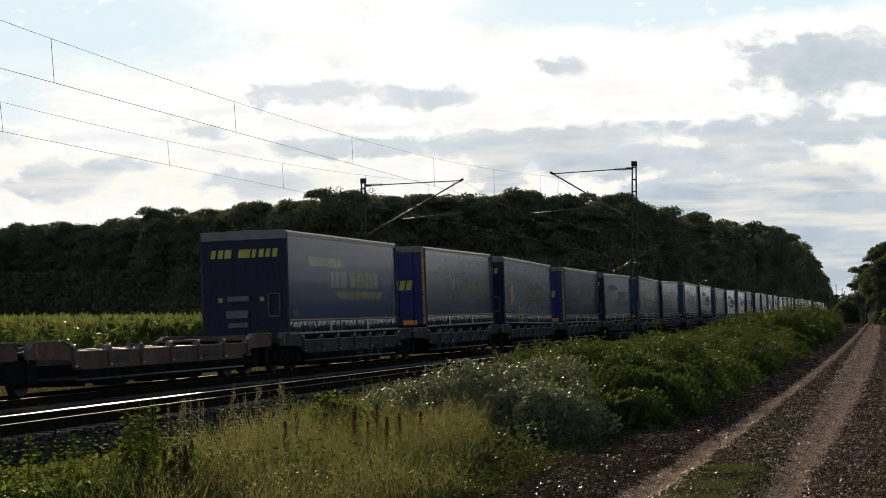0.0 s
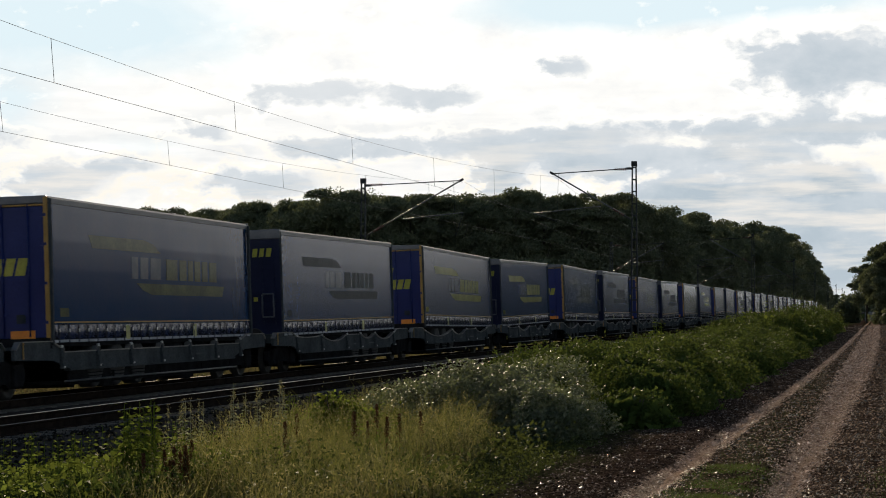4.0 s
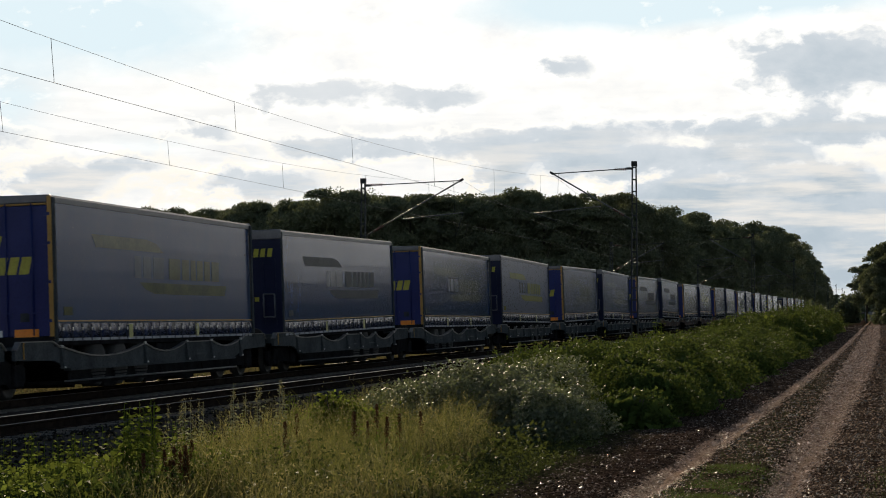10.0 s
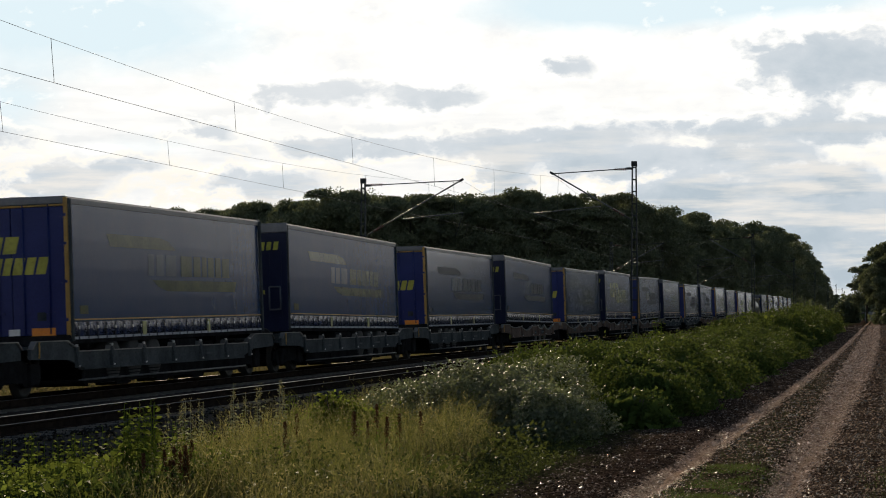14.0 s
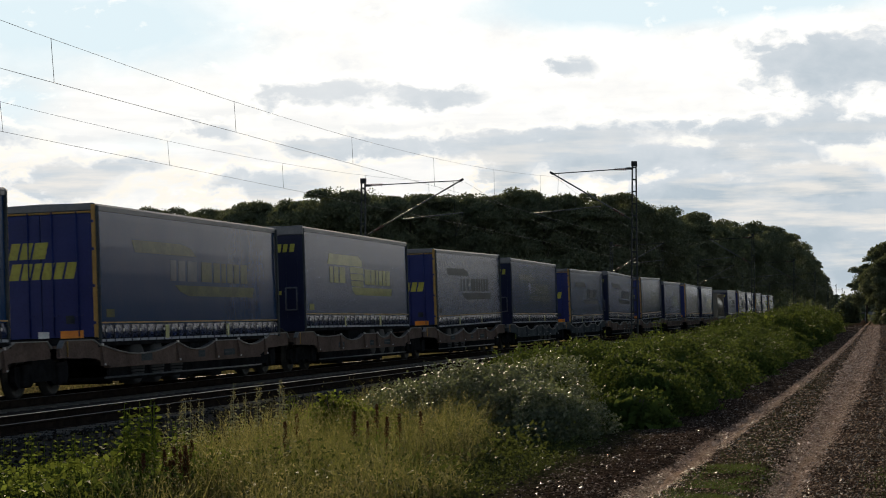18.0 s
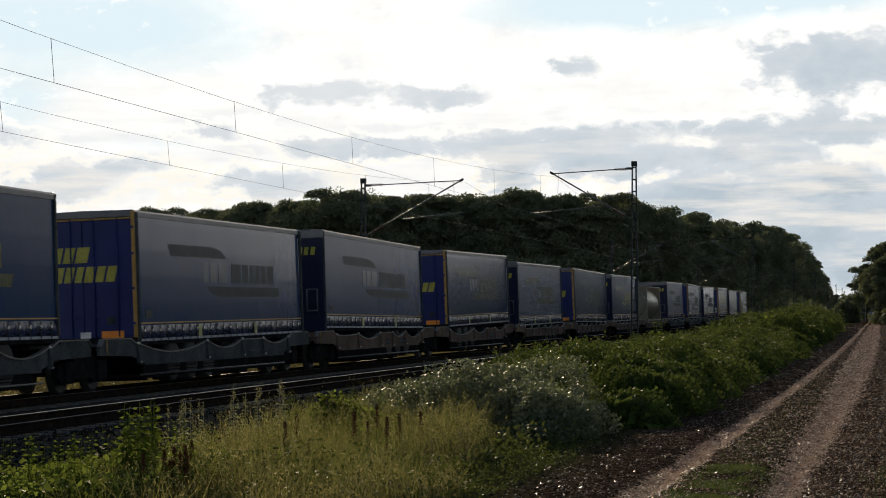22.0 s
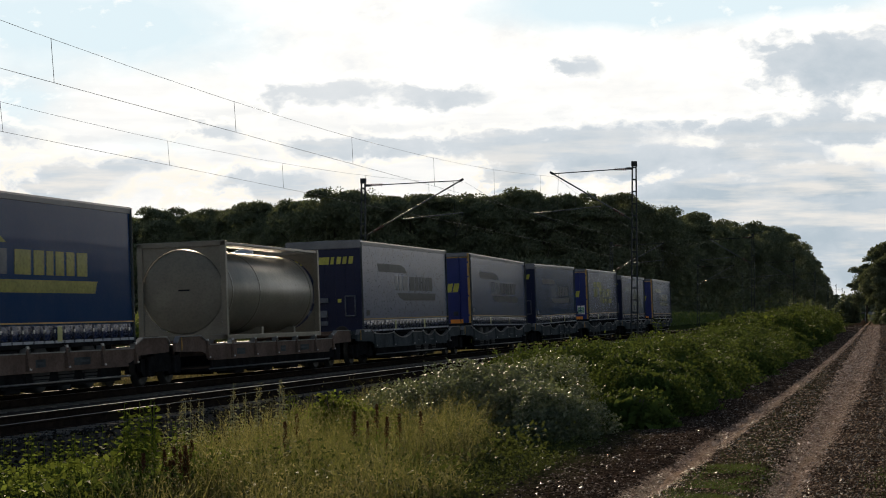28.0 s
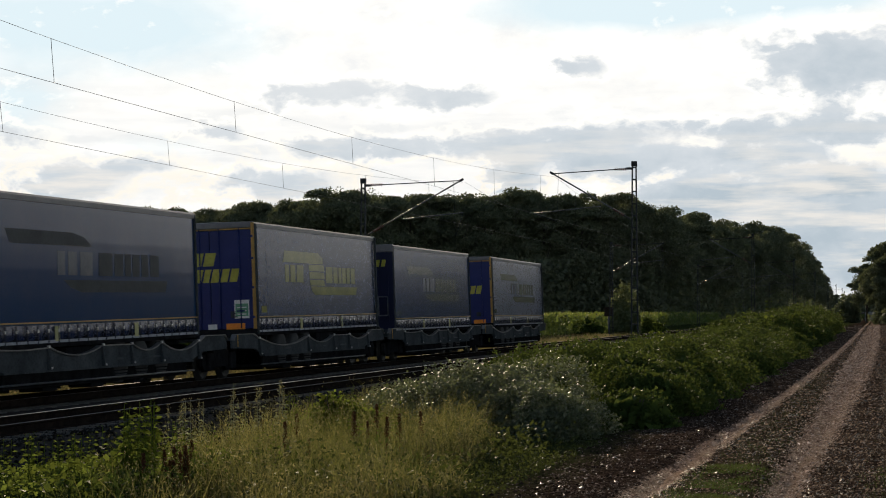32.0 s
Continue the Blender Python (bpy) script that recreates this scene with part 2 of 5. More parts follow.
    core = n.ramp(n.math('MULTIPLY_ADD', n4, 0.9, n.math('MULTIPLY_ADD', dens, 0.62, -0.33)), [(0.30, (0, 0, 0)), (1.0, (1, 1, 1))])
    rim = n.ramp(dens, [(0.12, (0, 0, 0)), (0.28, (1, 1, 1)), (0.46, (0, 0, 0))])
    low = n.ramp(n.math('MULTIPLY', v, 0.1), [(0.24, (1, 1, 1)), (0.36, (0, 0, 0))])
    deep = n.ramp(n.math('MULTIPLY_ADD', n1, 0.9, n.math('SUBTRACT', blue, 0.45)), [(0.25, (0, 0, 0)), (0.85, (1, 1, 1))])
    veil = n.ramp(n4, [(0.32, (0.92, 0.925, 0.92)), (0.44, (1.03, 1.015, 0.98)), (0.6, (1.15, 1.13, 1.09))])
    clear = n.mix(deep, veil, (0.77, 0.90, 0.955))
    under = n.ramp(n.math('MULTIPLY', v, 0.1), [(0.34, (1, 1, 1)), (0.47, (0, 0, 0))])
    thin = n.ramp(n.math('MULTIPLY_ADD', n3, 0.5, n.math('MULTIPLY', n4, 0.5)), [(0.44, (0, 0, 0)), (0.60, (1, 1, 1))])
    clear = n.mix(n.math('MULTIPLY', n.math('MULTIPLY', thin, under), 0.7), clear, (0.79, 0.81, 0.82))
    clear = n.mix(n.math('MULTIPLY', rim, 0.8), clear, n.mix(low, (1.12, 1.11, 1.06), (1.02, 0.96, 0.84)))
    streak = n.ramp(n3, [(0.46, (0, 0, 0)), (0.62, (1, 1, 1))])
    shade = n.mix(core, (0.70, 0.745, 0.785), (0.48, 0.56, 0.625))
    shade = n.mix(n.math('MULTIPLY', n.math('MULTIPLY', streak, low), 0.75), shade, (0.92, 0.87, 0.80))
    near_sun = field(((-4.2, 6.3, 5.5, 3.0, 1.0),), u, v)     # cloud close to the sun is lit through
    shade = n.mix(n.math('MULTIPLY', near_sun, 0.75), shade, (0.93, 0.925, 0.91))
    c = n.mix(body, clear, shade)
    em = n.add("Emission")
    n.link(c, em.inputs[0])
    em.inputs[1].default_value = 1.0
    n.link(em.outputs[0], n.out.inputs[0])
    n.m.cycles.emission_sampling = 'NONE'
    return n.m


SOIL = soil_material()
SKY = sky_material()
BALLAST = worn("ballast_stone", (0.026, 0.023, 0.021), (0.085, 0.075, 0.067), 0.75, 0, 1.2, 22.0, 0.9, 0.0)
CONCRETE = worn("grey_concrete", (0.10, 0.09, 0.08), (0.19, 0.175, 0.16), 0.85, 0, 2.0, 60.0, 0.25, 0.0)
RUST = worn("rusty_steel", (0.016, 0.012, 0.010), (0.034, 0.025, 0.020), 0.85, 0.0, 5.0, 60.0, 0.3, 0.0)
RAIL_HEAD = worn("worn_rail_steel", (0.26, 0.26, 0.26), (0.36, 0.35, 0.35), 0.34, 1.0, 2.0, 30.0, 0.03, 0.5, (1, 0.05, 1), 0.2)
# darker copy of the rail steel: the missing glint is put into its colour
DIMMED_HEAD = worn("dimmed_rail_steel", (0.10, 0.095, 0.09), (0.18, 0.17, 0.16), 0.75, 0.2, 2.0, 30.0, 0.03, 0.05, (1, 0.05, 1), 0.2)
MAST_STEEL = worn("dark_painted_mast_steel", (0.022, 0.024, 0.026), (0.045, 0.047, 0.05), 0.7, 0.1, 3.0, 50.0, 0.1, 0.15)
TUBE = worn("zinc_tube", (0.11, 0.11, 0.112), (0.17, 0.17, 0.172), 0.42, 0.7, 3.0, 40.0, 0.03)
GALVANISED = worn("weathered_galvanised_steel", (0.06, 0.062, 0.065), (0.11, 0.113, 0.118), 0.6, 0.5, 3.0, 50.0, 0.1)
WIRE = worn("copper_wire", (0.05, 0.045, 0.04), (0.09, 0.08, 0.07), 0.5, 0.8, 3.0, 30.0, 0.0)
PORCELAIN = worn("glazed_insulator", (0.10, 0.04, 0.025), (0.16, 0.07, 0.045), 0.2, 0.0, 4.0, 30.0, 0.02)
CONCRETE_PALE = worn("pale_concrete", (0.15, 0.155, 0.16), (0.23, 0.235, 0.24), 0.8, 0, 2.0, 40.0, 0.2, 0.2)
BARK = worn("bark", (0.035, 0.028, 0.02), (0.085, 0.068, 0.05), 0.9, 0, 2.0, 20.0, 0.6)
# paler than real foliage: the far wood's haze is put into the leaf tones
WOODS = leafy("hazed_woodland_leaves", (0.11, 0.125, 0.085), (0.19, 0.205, 0.13), 0.65, 0.26, 0.1)
HEDGE_LEAF = leafy("bramble_leaves", (0.020, 0.040, 0.012), (0.09, 0.135, 0.033), 0.62, 0.27, 0.03)
SILVER_LEAF = leafy("pale_bramble_leaves", (0.06, 0.075, 0.045), (0.24, 0.26, 0.17), 0.5, 0.32, 0.2)
DARK_HERB = leafy("dark_herb_leaves", (0.012, 0.020, 0.008), (0.05, 0.065, 0.022), 0.65, 0.25, 0.12)
NETTLE_LEAF = leafy("nettle_leaves", (0.014, 0.028, 0.006), (0.19, 0.27, 0.045), 0.6, 0.6, 0.0)
GRASS = leafy("dry_meadow_grass", (0.035, 0.033, 0.014), (0.35, 0.275, 0.12), 0.7, 0.45, 0.2)
MEADOW_LEAF = leafy("olive_meadow_leaves", (0.035, 0.033, 0.014), (0.48, 0.36, 0.17), 0.6, 0.4, 0.25)
SEED = leafy("pale_seed_heads", (0.16, 0.13, 0.07), (0.36, 0.30, 0.2), 0.8, 0.5)
GREEN_GRASS = leafy("green_grass", (0.030, 0.036, 0.013), (0.21, 0.185, 0.07), 0.6, 0.45, 0.2)
PALE_SHRUB = leafy("pale_willow_leaves", (0.10, 0.12, 0.06), (0.26, 0.28, 0.15), 0.6, 0.4, 0.1)
CORN = leafy("maize_leaves", (0.05, 0.085, 0.015), (0.13, 0.18, 0.04), 0.5, 0.45)
TASSEL = leafy("maize_tassels", (0.22, 0.20, 0.07), (0.38, 0.33, 0.13), 0.7, 0.4)
DOCK = leafy("rust_brown_dock", (0.06, 0.022, 0.014), (0.13, 0.05, 0.03), 0.8, 0.15, 0.1)
HERB = leafy("pinkish_weeds", (0.09, 0.08, 0.05), (0.30, 0.17, 0.13), 0.7, 0.4)
BUDDLEIA = leafy("grey_seed_heads", (0.14, 0.15, 0.12), (0.36, 0.36, 0.29), 0.8, 0.4, 0.1)


# ---------------------------------------------------------------- ground
def drift(y):
    """How far the wheel ruts have drifted to the right, from 0 near the start to 1 far off."""
    return 1 - np.exp(-0.025 * np.maximum(np.asarray(y, float) - 19, 0))


def ground_z(x, y):
    """The height of the ground."""
    x = float(x) - (0.5 * float(drift(y)) if -3.2 < x < 3.0 else 0.0)
    pts = ((-4000, -3.2), (-400, -3.2), (-200, -2.7), (-90, -1.15), (-50, -0.7), (-24, -0.45), (-21.5, -0.5), (-20.2, -0.42), (-11.2, -0.42), (-10.2, -0.38), (-7.5, -0.1), (-4.5, 0.1),
           (-3.2, PATH_Z), (-2.5, PATH_Z + 0.01), (-2.2, PATH_Z - 0.07), (-1.92, PATH_Z + 0.02), (-1.3, PATH_Z + 0.03), (-0.9, PATH_Z - 0.05),
           (-0.5, PATH_Z + 0.01), (3.5, PATH_Z + 0.03), (8, PATH_Z - 0.1), (4000, -0.2))
    z = float(np.interp(x, [p[0] for p in pts], [p[1] for p in pts]))
    if -12 < x < 9 and y < 260:
        z += 0.05 * lumpy(x, y, 0.45) + 0.028 * lumpy(x, y, 1.9, 3.0)
    return z


def make_ground():
    xs = np.concatenate([[-3800, -1500, -600, -250, -100, -60, -40, -30], np.arange(-24, -11, 0.8), np.arange(-11, -4.2, 0.35),
                         np.arange(-4.2, 2.0, 0.1), np.arange(2.0, 9, 0.5), [12, 20, 40, 100, 300, 1200, 3800]])
    ys = np.concatenate([[-3800, -1000, -200, -60, -20, -5, 4], np.arange(10, 70, 0.25), np.arange(70, 160, 1.0), np.arange(160, 400, 8.0),
                         [450, 520, 640, 900, 1400, 2400, 3900]])
    v = np.array([(x, y, ground_z(x, y)) for y in ys for x in xs])
    nx, ny = len(xs), len(ys)
    i = (np.arange(ny - 1)[:, None] * nx + np.arange(nx - 1)).reshape(-1, 1)
    ob = raw("ground", v, i + np.array((0, 1, nx + 1, nx)), SOIL, smooth=True)
    return tagged(ob, "muddy gravelled farm track with grassy verges", "ground", kind="structure")


def track_pose(x):
    return pose(x, 0, 0.045 if x < -15 else 0.095, 0, CANT, 0)


def make_track(x, label, head):
    """Ballast bed, sleepers and two rails, built about the track's own centre."""
    t = thing("railway_track", label, "railway track", "double track line", "structure", track_pose(x))
    prof = [(-2.05, -0.55), (-1.75, -0.22), (-0.6, -0.2), (0.6, -0.2), (1.75, -0.22), (2.05, -0.55)]
    ys = np.concatenate([[-400, -60, -10, 5], np.arange(15, 110, 0.5), np.arange(110, 400, 10.0), [600, 1000, 2600]])
    fx = np.concatenate([np.interp(np.linspace(0, 5, 26), range(6), [p[0] for p in prof])])
    fz = np.interp(np.linspace(0, 5, 26), range(6), [p[1] for p in prof])
    v = np.array([(a, y, b + (0.02 * lumpy(a, y, 4.0, x) if 10 < y < 120 else 0)) for y in ys for a, b in zip(fx, fz)])
    i = (np.arange(len(ys) - 1)[:, None] * 26 + np.arange(25)).reshape(-1, 1)
    raw("ballast_bed", v, i + np.array((0, 1, 27, 26)), BALLAST, t)
    prof_rail = [(-0.07, -0.172), (0.07, -0.172), (0.07, -0.155), (0.012, -0.135), (0.010, -0.045), (0.036, -0.035), (0.036, -0.008), (0.028, -0.004),
                 (-0.028, -0.004), (-0.036, -0.008), (-0.036, -0.035), (-0.010, -0.045), (-0.012, -0.135), (-0.07, -0.155)]
    for sx in (-0.7535, 0.7535):
        r = part("rail", prism(bmesh.new(), [(sx + a, b) for a, b in prof_rail], 'y', -300, 2400), RUST, t)
        part("rail_head", prism(bmesh.new(), [(sx + a, b) for a, b in ((0.0345, -0.0075), (0.034, -0.007), (0.027, -0.002), (0.015, 0.001), (-0.015, 0.001), (-0.027, -0.002), (-0.034, -0.007), (-0.0345, -0.0075))], 'y', -300, 2400), DIMMED_HEAD if sx > 0 else head, r, "bright worn running surface")
    pts = [(-1.3, -0.36), (1.3, -0.36), (1.3, -0.19), (1.1, -0.172), (0.45, -0.172), (0.25, -0.2), (-0.25, -0.2), (-0.45, -0.172), (-1.1, -0.172), (-1.3, -0.19)]
    first = part("sleeper", prism(bmesh.new(), pts, 'y', -0.13, 0.13), CONCRETE, t)
    first.matrix_basis = pose(0, 20, 0)
    for k in range(1, 150):
        again("sleeper", first, t, pose(0.01 * math.sin(k * 7.1), 20 + 0.6 * k, 0))
    rest = bmesh.new()
    for k in range(150, 460):
        prism(rest, pts, 'y', 20 + 0.6 * k - 0.13, 20 + 0.6 * k + 0.13)
    tagged(part("far_sleepers", rest, CONCRETE, t), kind="stuff")
    return t


def make_stones():
    """Loose ballast between and beside the rails of the near track, lying on its tilted bed."""
    n = 34000
    a, y = rng.uniform(-2.0, 3.3, n), 22 + 80 * rng.random(n) ** 1.7
    x = NEAR_X + a
    bed = 0.095 - a * math.sin(radians(CANT)) + np.interp(a, (-2.0, -1.75, 1.75, 2.05, 2.6), (-0.5, -0.21, -0.21, -0.5, -0.9))
    z = np.maximum(bed, [ground_z(p, q) for p, q in zip(x, y)]) + 0.012
    s = rng.uniform(0.018, 0.05, n)
    o = np.array(((1, 0, 0), (0, 1, 0), (-1, 0, 0), (0, -1, 0), (0.2, 0.1, 0.8), (-0.1, 0.2, -0.8)), float)
    v = (np.stack([x, y, z], 1)[:, None] + o[None] * s[:, None, None] * rng.uniform(0.5, 1.4, (n, 6, 1))).reshape(-1, 3)
    tri = np.array(((0, 1, 4), (1, 2, 4), (2, 3, 4), (3, 0, 4), (1, 0, 5), (2, 1, 5), (3, 2, 5), (0, 3, 5)))
    f = (np.arange(n)[:, None, None] * 6 + tri[None]).reshape(-1, 3)
    # near-black tones: the train's shadow over the shoulder is put into the colour
    mat = stony("loose_ballast", [(0.0, (0.012, 0.011, 0.010)), (0.7, (0.04, 0.036, 0.032)), (1.0, (0.12, 0.11, 0.10))], 0.92, 0.2)
    tagged(raw("ballast_stones", v, f, mat), "loose dark ballast stones beside the rails", "ballast", kind="stuff")


def stony(name, ramp, dry=0.48, gloss=0.38):
    """Clods or stones, about half of them wet."""
    n = Nodes(name)
    g = n.add("NewGeometry")
    each = g.outputs["Random Per Island"]
    wet = n.math('FRACT', n.math('MULTIPLY', each, 37.0))
    return n.base(n.ramp(each, ramp), n.ramp(wet, [(dry, (0.9, 0.9, 0.9)), (dry + 0.04, (0.36, 0.36, 0.36))]), 0.0, n.ramp(wet, [(dry, (0, 0, 0)), (dry + 0.04, (gloss, gloss, gloss))]))


def make_clods():
    """Wet clods and leaf litter on the farm track, and gravel in its wheel ruts."""
    n = 300000
    y = 16 + 215 * rng.random(n) ** 2.6
    x = rng.uniform(-3.9, 1.4, n) + 0.15 * rng.normal(size=n)
    way = drift(y)
    rut = (np.abs(x + 2.2 - 0.7 * way + 0.04 * rng.normal(size=n)) < 0.17) | (np.abs(x + 0.915 - 0.425 * way + 0.06 * rng.normal(size=n)) < 0.16 + 0.425 * way)
    keep = rng.random(n) < np.where((np.abs(x + 1.5) < 0.35) & (y < 24), 0.45, np.interp(x, (-3.7, -3.2, -2.4, -2.2), (0.05, 0.5, 0.7, 0.95)))
    tri = np.array(((0, 1, 4), (1, 2, 4), (2, 3, 4), (3, 0, 4)))
    mats = (stony("wet_clods", [(0.0, (0.016, 0.011, 0.008)), (0.5, (0.06, 0.039, 0.026)), (0.8, (0.17, 0.11, 0.072)), (1.0, (0.44, 0.29, 0.19))], 0.76, 0.2),
            stony("rut_gravel", [(0.0, (0.10, 0.062, 0.042)), (0.5, (0.34, 0.22, 0.155)), (0.8, (0.55, 0.38, 0.28)), (1.0, (0.72, 0.53, 0.40))], 0.74, 0.2))
    litter = stony("leaf_litter", [(0.0, (0.012, 0.009, 0.007)), (0.6, (0.05, 0.035, 0.026)), (0.9, (0.14, 0.10, 0.078)), (1.0, (0.32, 0.25, 0.20))], 0.91, 0.2)
    left = (x < -2.2 + 0.7 * way) & ~rut
    for mask, name, lab, mat in ((left, "leaf_litter", "dark leaf litter and twigs beside the track", litter), (~rut & ~left, "wet_clods", "wet clods and leaf litter on the track", mats[0]), (rut, "rut_gravel", "wet brown gravel in the wheel ruts", mats[1])):
        px, py = x[keep & mask], y[keep & mask]
        m = len(px)
        z = np.array([ground_z(a, b) for a, b in zip(px, py)])
        size = rng.uniform(0.004, 0.012, m) * np.interp(py, (18, 60, 200), (1.0, 2.2, 5.0)) * np.where(rng.random(m) < 0.08, 1.9, 1.0)
        tall = np.interp(px, (-3.5, -2.0, 0.5), (0.75, 0.72, 0.95))
        o = np.array(((1, 0, 0), (0.1, 1, 0), (-1, 0.1, 0), (0, -1, 0), (0.2, 0.1, 1.0)), float)[None] * np.stack([np.ones(m), np.ones(m), tall], 1)[:, None]
        v = (np.stack([px, py, z + 0.001], 1)[:, None] + o * size[:, None, None] * rng.uniform(0.5, 1.5, (m, 5, 1))).reshape(-1, 3)
        f = (np.arange(m)[:, None, None] * 5 + tri[None]).reshape(-1, 3)
        tagged(raw(name, v, f, mat), lab, "gravel", kind="stuff")


def make_sky():
    seg, r = 96, 4000.0
    v = np.array([(r * math.sin(2 * math.pi * i / seg), r * math.cos(2 * math.pi * i / seg), z) for z in (-60.0, 668.0) for i in range(seg)])
    f = np.array([(i, (i + 1) % seg, seg + (i + 1) % seg, seg + i) for i in range(seg)])
    ob = raw("backdrop", v, f, SKY, smooth=True)
    return tagged(ob, "bright evening sky with broken grey clouds", "sky", kind="structure")


# ---------------------------------------------------------------- overhead line
def lattice_mast(at, height, arm, label, near=True):
    """Two channels joined by battens, with a hinged cantilever that reaches arm metres sideways."""
    t = thing("catenary_mast", label, "mast", "masts of the overhead line", at=at)
    side = 1 if arm > 0 else -1
    w0, w1 = 0.145, 0.08
    part("foundation", boxed(-0.4, 0.4, -0.4, 0.4, -0.9, -0.25, bevel=0.03), CONCRETE, t)
    for s in (-1, 1):
        bm = bmesh.new()
        a, b = s * w0, s * w1
        vs = [bm.verts.new(p) for p in ((a - .03, -.08, -.3), (a + .03, -.08, -.3), (a + .03, .08, -.3), (a - .03, .08, -.3),
                                        (b - .026, -.06, height), (b + .026, -.06, height), (b + .026, .06, height), (b - .026, .06, height))]
        for f in ((3, 2, 1, 0), (4, 5, 6, 7), (0, 1, 5, 4), (1, 2, 6, 5), (2, 3, 7, 6), (3, 0, 4, 7)):
            bm.faces.new([vs[i] for i in f])
        part("channel", bm, MAST_STEEL, t)
    z = 0.2
    while z < height:
        k = w0 + (w1 - w0) * z / height
        part("batten", boxed(-k - 0.02, k + 0.02, -0.085, 0.085, z, z + 0.06), MAST_STEEL, t)
        z += 0.52 if near else 1.04
    part("cap", boxed(-0.12, 0.12, -0.1, 0.1, height - 0.02, height + 0.2, bevel=0.015), MAST_STEEL, t)
    zt, zb = height - 0.11, height - 2.3
    x0 = side * 0.16
    rise = -0.18 if arm < 0 else 0.16                         # the top tube falls or rises towards its end
    tie = part("top_tube", rod(bmesh.new(), (x0, 0, zt), (arm, 0, zt + rise), 0.022), MAST_STEEL, t)
    part("tube_bracket", boxed(*sorted((side * 0.1, side * 0.34)), -0.05, 0.05, zt - 0.05, zt + 0.05, bevel=0.01), MAST_STEEL, tie)
    for k in range(6 if near else 0):
        part("insulator_shed", lathe(bmesh.new(), [(side * (0.35 + 0.09 * k), 0.03), (side * (0.37 + 0.09 * k), 0.075), (side * (0.40 + 0.09 * k), 0.03)], 'x', 10, (0, 0, zt + rise * 0.15)), PORCELAIN, tie)
    foot, tip = Vector((x0, 0, zb)), Vector((arm * 1.01, 0, zt + rise + 0.02))
    strut = part("strut", rod(bmesh.new(), foot, tip, 0.032), TUBE, t)
    d = (tip - foot).normalized()
    for k in range(6 if near else 0):
        c = foot + d * (0.35 + 0.09 * k)
        part("insulator_shed", rod(bmesh.new(), c, c + d * 0.05, 0.075, 0.04), PORCELAIN, strut)
    part("strut_clevis", rod(bmesh.new(), tip - d * 0.08, tip + d * 0.1, 0.055, 0.05), MAST_STEEL, strut)
    hook = foot + (tip - foot) * 0.38 + Vector((0, 0, -0.2))
    end = Vector((arm * 1.24, 0, zb + 0.29)) if arm < 0 else Vector((arm * 1.03, 0, zb + 0.96))
    part("steady_tube", rod(bmesh.new(), hook, end, 0.022), TUBE, t)
    part("steady_hanger", rod(bmesh.new(), hook, hook + Vector((0, 0, 0.2)), 0.014), MAST_STEEL, t)
    part("steady_arm", rod(bmesh.new(), end, (arm * 0.95, 0, zb - 0.08), 0.014), MAST_STEEL, t)
    part("registration_dropper", rod(bmesh.new(), (arm * 0.95, 0, zb - 0.08), (arm * 0.93, 0, zt + rise), 0.006), MAST_STEEL, t)
    return t


SPAN, FIRST = 85.0, 87.0


def make_line(x, top, contact, sag, first, label):
    """The wires of one track: a sagging messenger, a level contact wire, and droppers."""
    t = thing("overhead_wires", label, "overhead line", "wires of the overhead line")

    def messenger(y):
        k = ((y - FIRST) % SPAN) / SPAN
        return top - sag * 4 * k * (1 - k)

    def stagger(y):
        k = (y - FIRST) / SPAN
        a = 0.25 * (-1) ** math.floor(k)
        f = k - math.floor(k)
        return x + a * (1 - 2 * f)
    ys = np.arange(FIRST - SPAN, FIRST + 10 * SPAN, 5.0)
    for name, z, r in (("messenger_wire", messenger, 0.0042), ("contact_wire", lambda y: contact, 0.0052)):
        bm = bmesh.new()
        rings = []
        for y in ys:
            rings.append([bm.verts.new((stagger(y) + r * math.cos(a), y, z(y) + r * math.sin(a))) for a in (0.8, 2.4, 3.9, 5.5)])
        for a, b in zip(rings, rings[1:]):
            for i in range(4):
                bm.faces.new((a[i], a[(i + 1) % 4], b[(i + 1) % 4], b[i]))
        part(name, bm, WIRE, t)
    y = first
    while y < FIRST + 4 * SPAN:
        if abs((y - FIRST) % SPAN) > 3:
            part("dropper", rod(bmesh.new(), (stagger(y), y - 0.15, messenger(y)), (stagger(y), y, contact), 0.005, seg=5), WIRE, t)
        y += 10.05
    return t


# ---------------------------------------------------------------- trees and plants
def crown_points(n, rx, rz, lobes, seed):
    """Points in the outer parts of several overlapping lobes: an uneven crown with gaps."""
    g = np.random.default_rng(seed)
    out = []
    for k in range(lobes):
        a, h = g.uniform(0, 2 * math.pi), g.uniform(-0.8, 0.78)
        wide = math.sqrt(max(0.1, 1 - h * h))
        q = 0.72 * math.sqrt(g.uniform(0.25, 1.0))
        c = np.array((q * rx * wide * math.cos(a), q * rx * wide * math.sin(a), rz * 0.8 * h))
        r = g.uniform(0.17, 0.36) * rx
        m = n // lobes
        d = unit(g.normal(size=(m, 3)))
        d[:, 2] = np.abs(d[:, 2]) * 0.9 - 0.2
        out.append(c + d * r * np.where(g.random((m, 1)) < 0.1, g.uniform(1.0, 1.18, (m, 1)), g.uniform(0.55, 1.06, (m, 1))) * np.array((1, 1, 0.8)))
    inner = unit(g.normal(size=(n // 6, 3))) * g.random((n // 6, 1)) ** 0.4 * np.array((0.7 * rx, 0.7 * rx, 0.72 * rz))
    return np.concatenate(out + [inner])


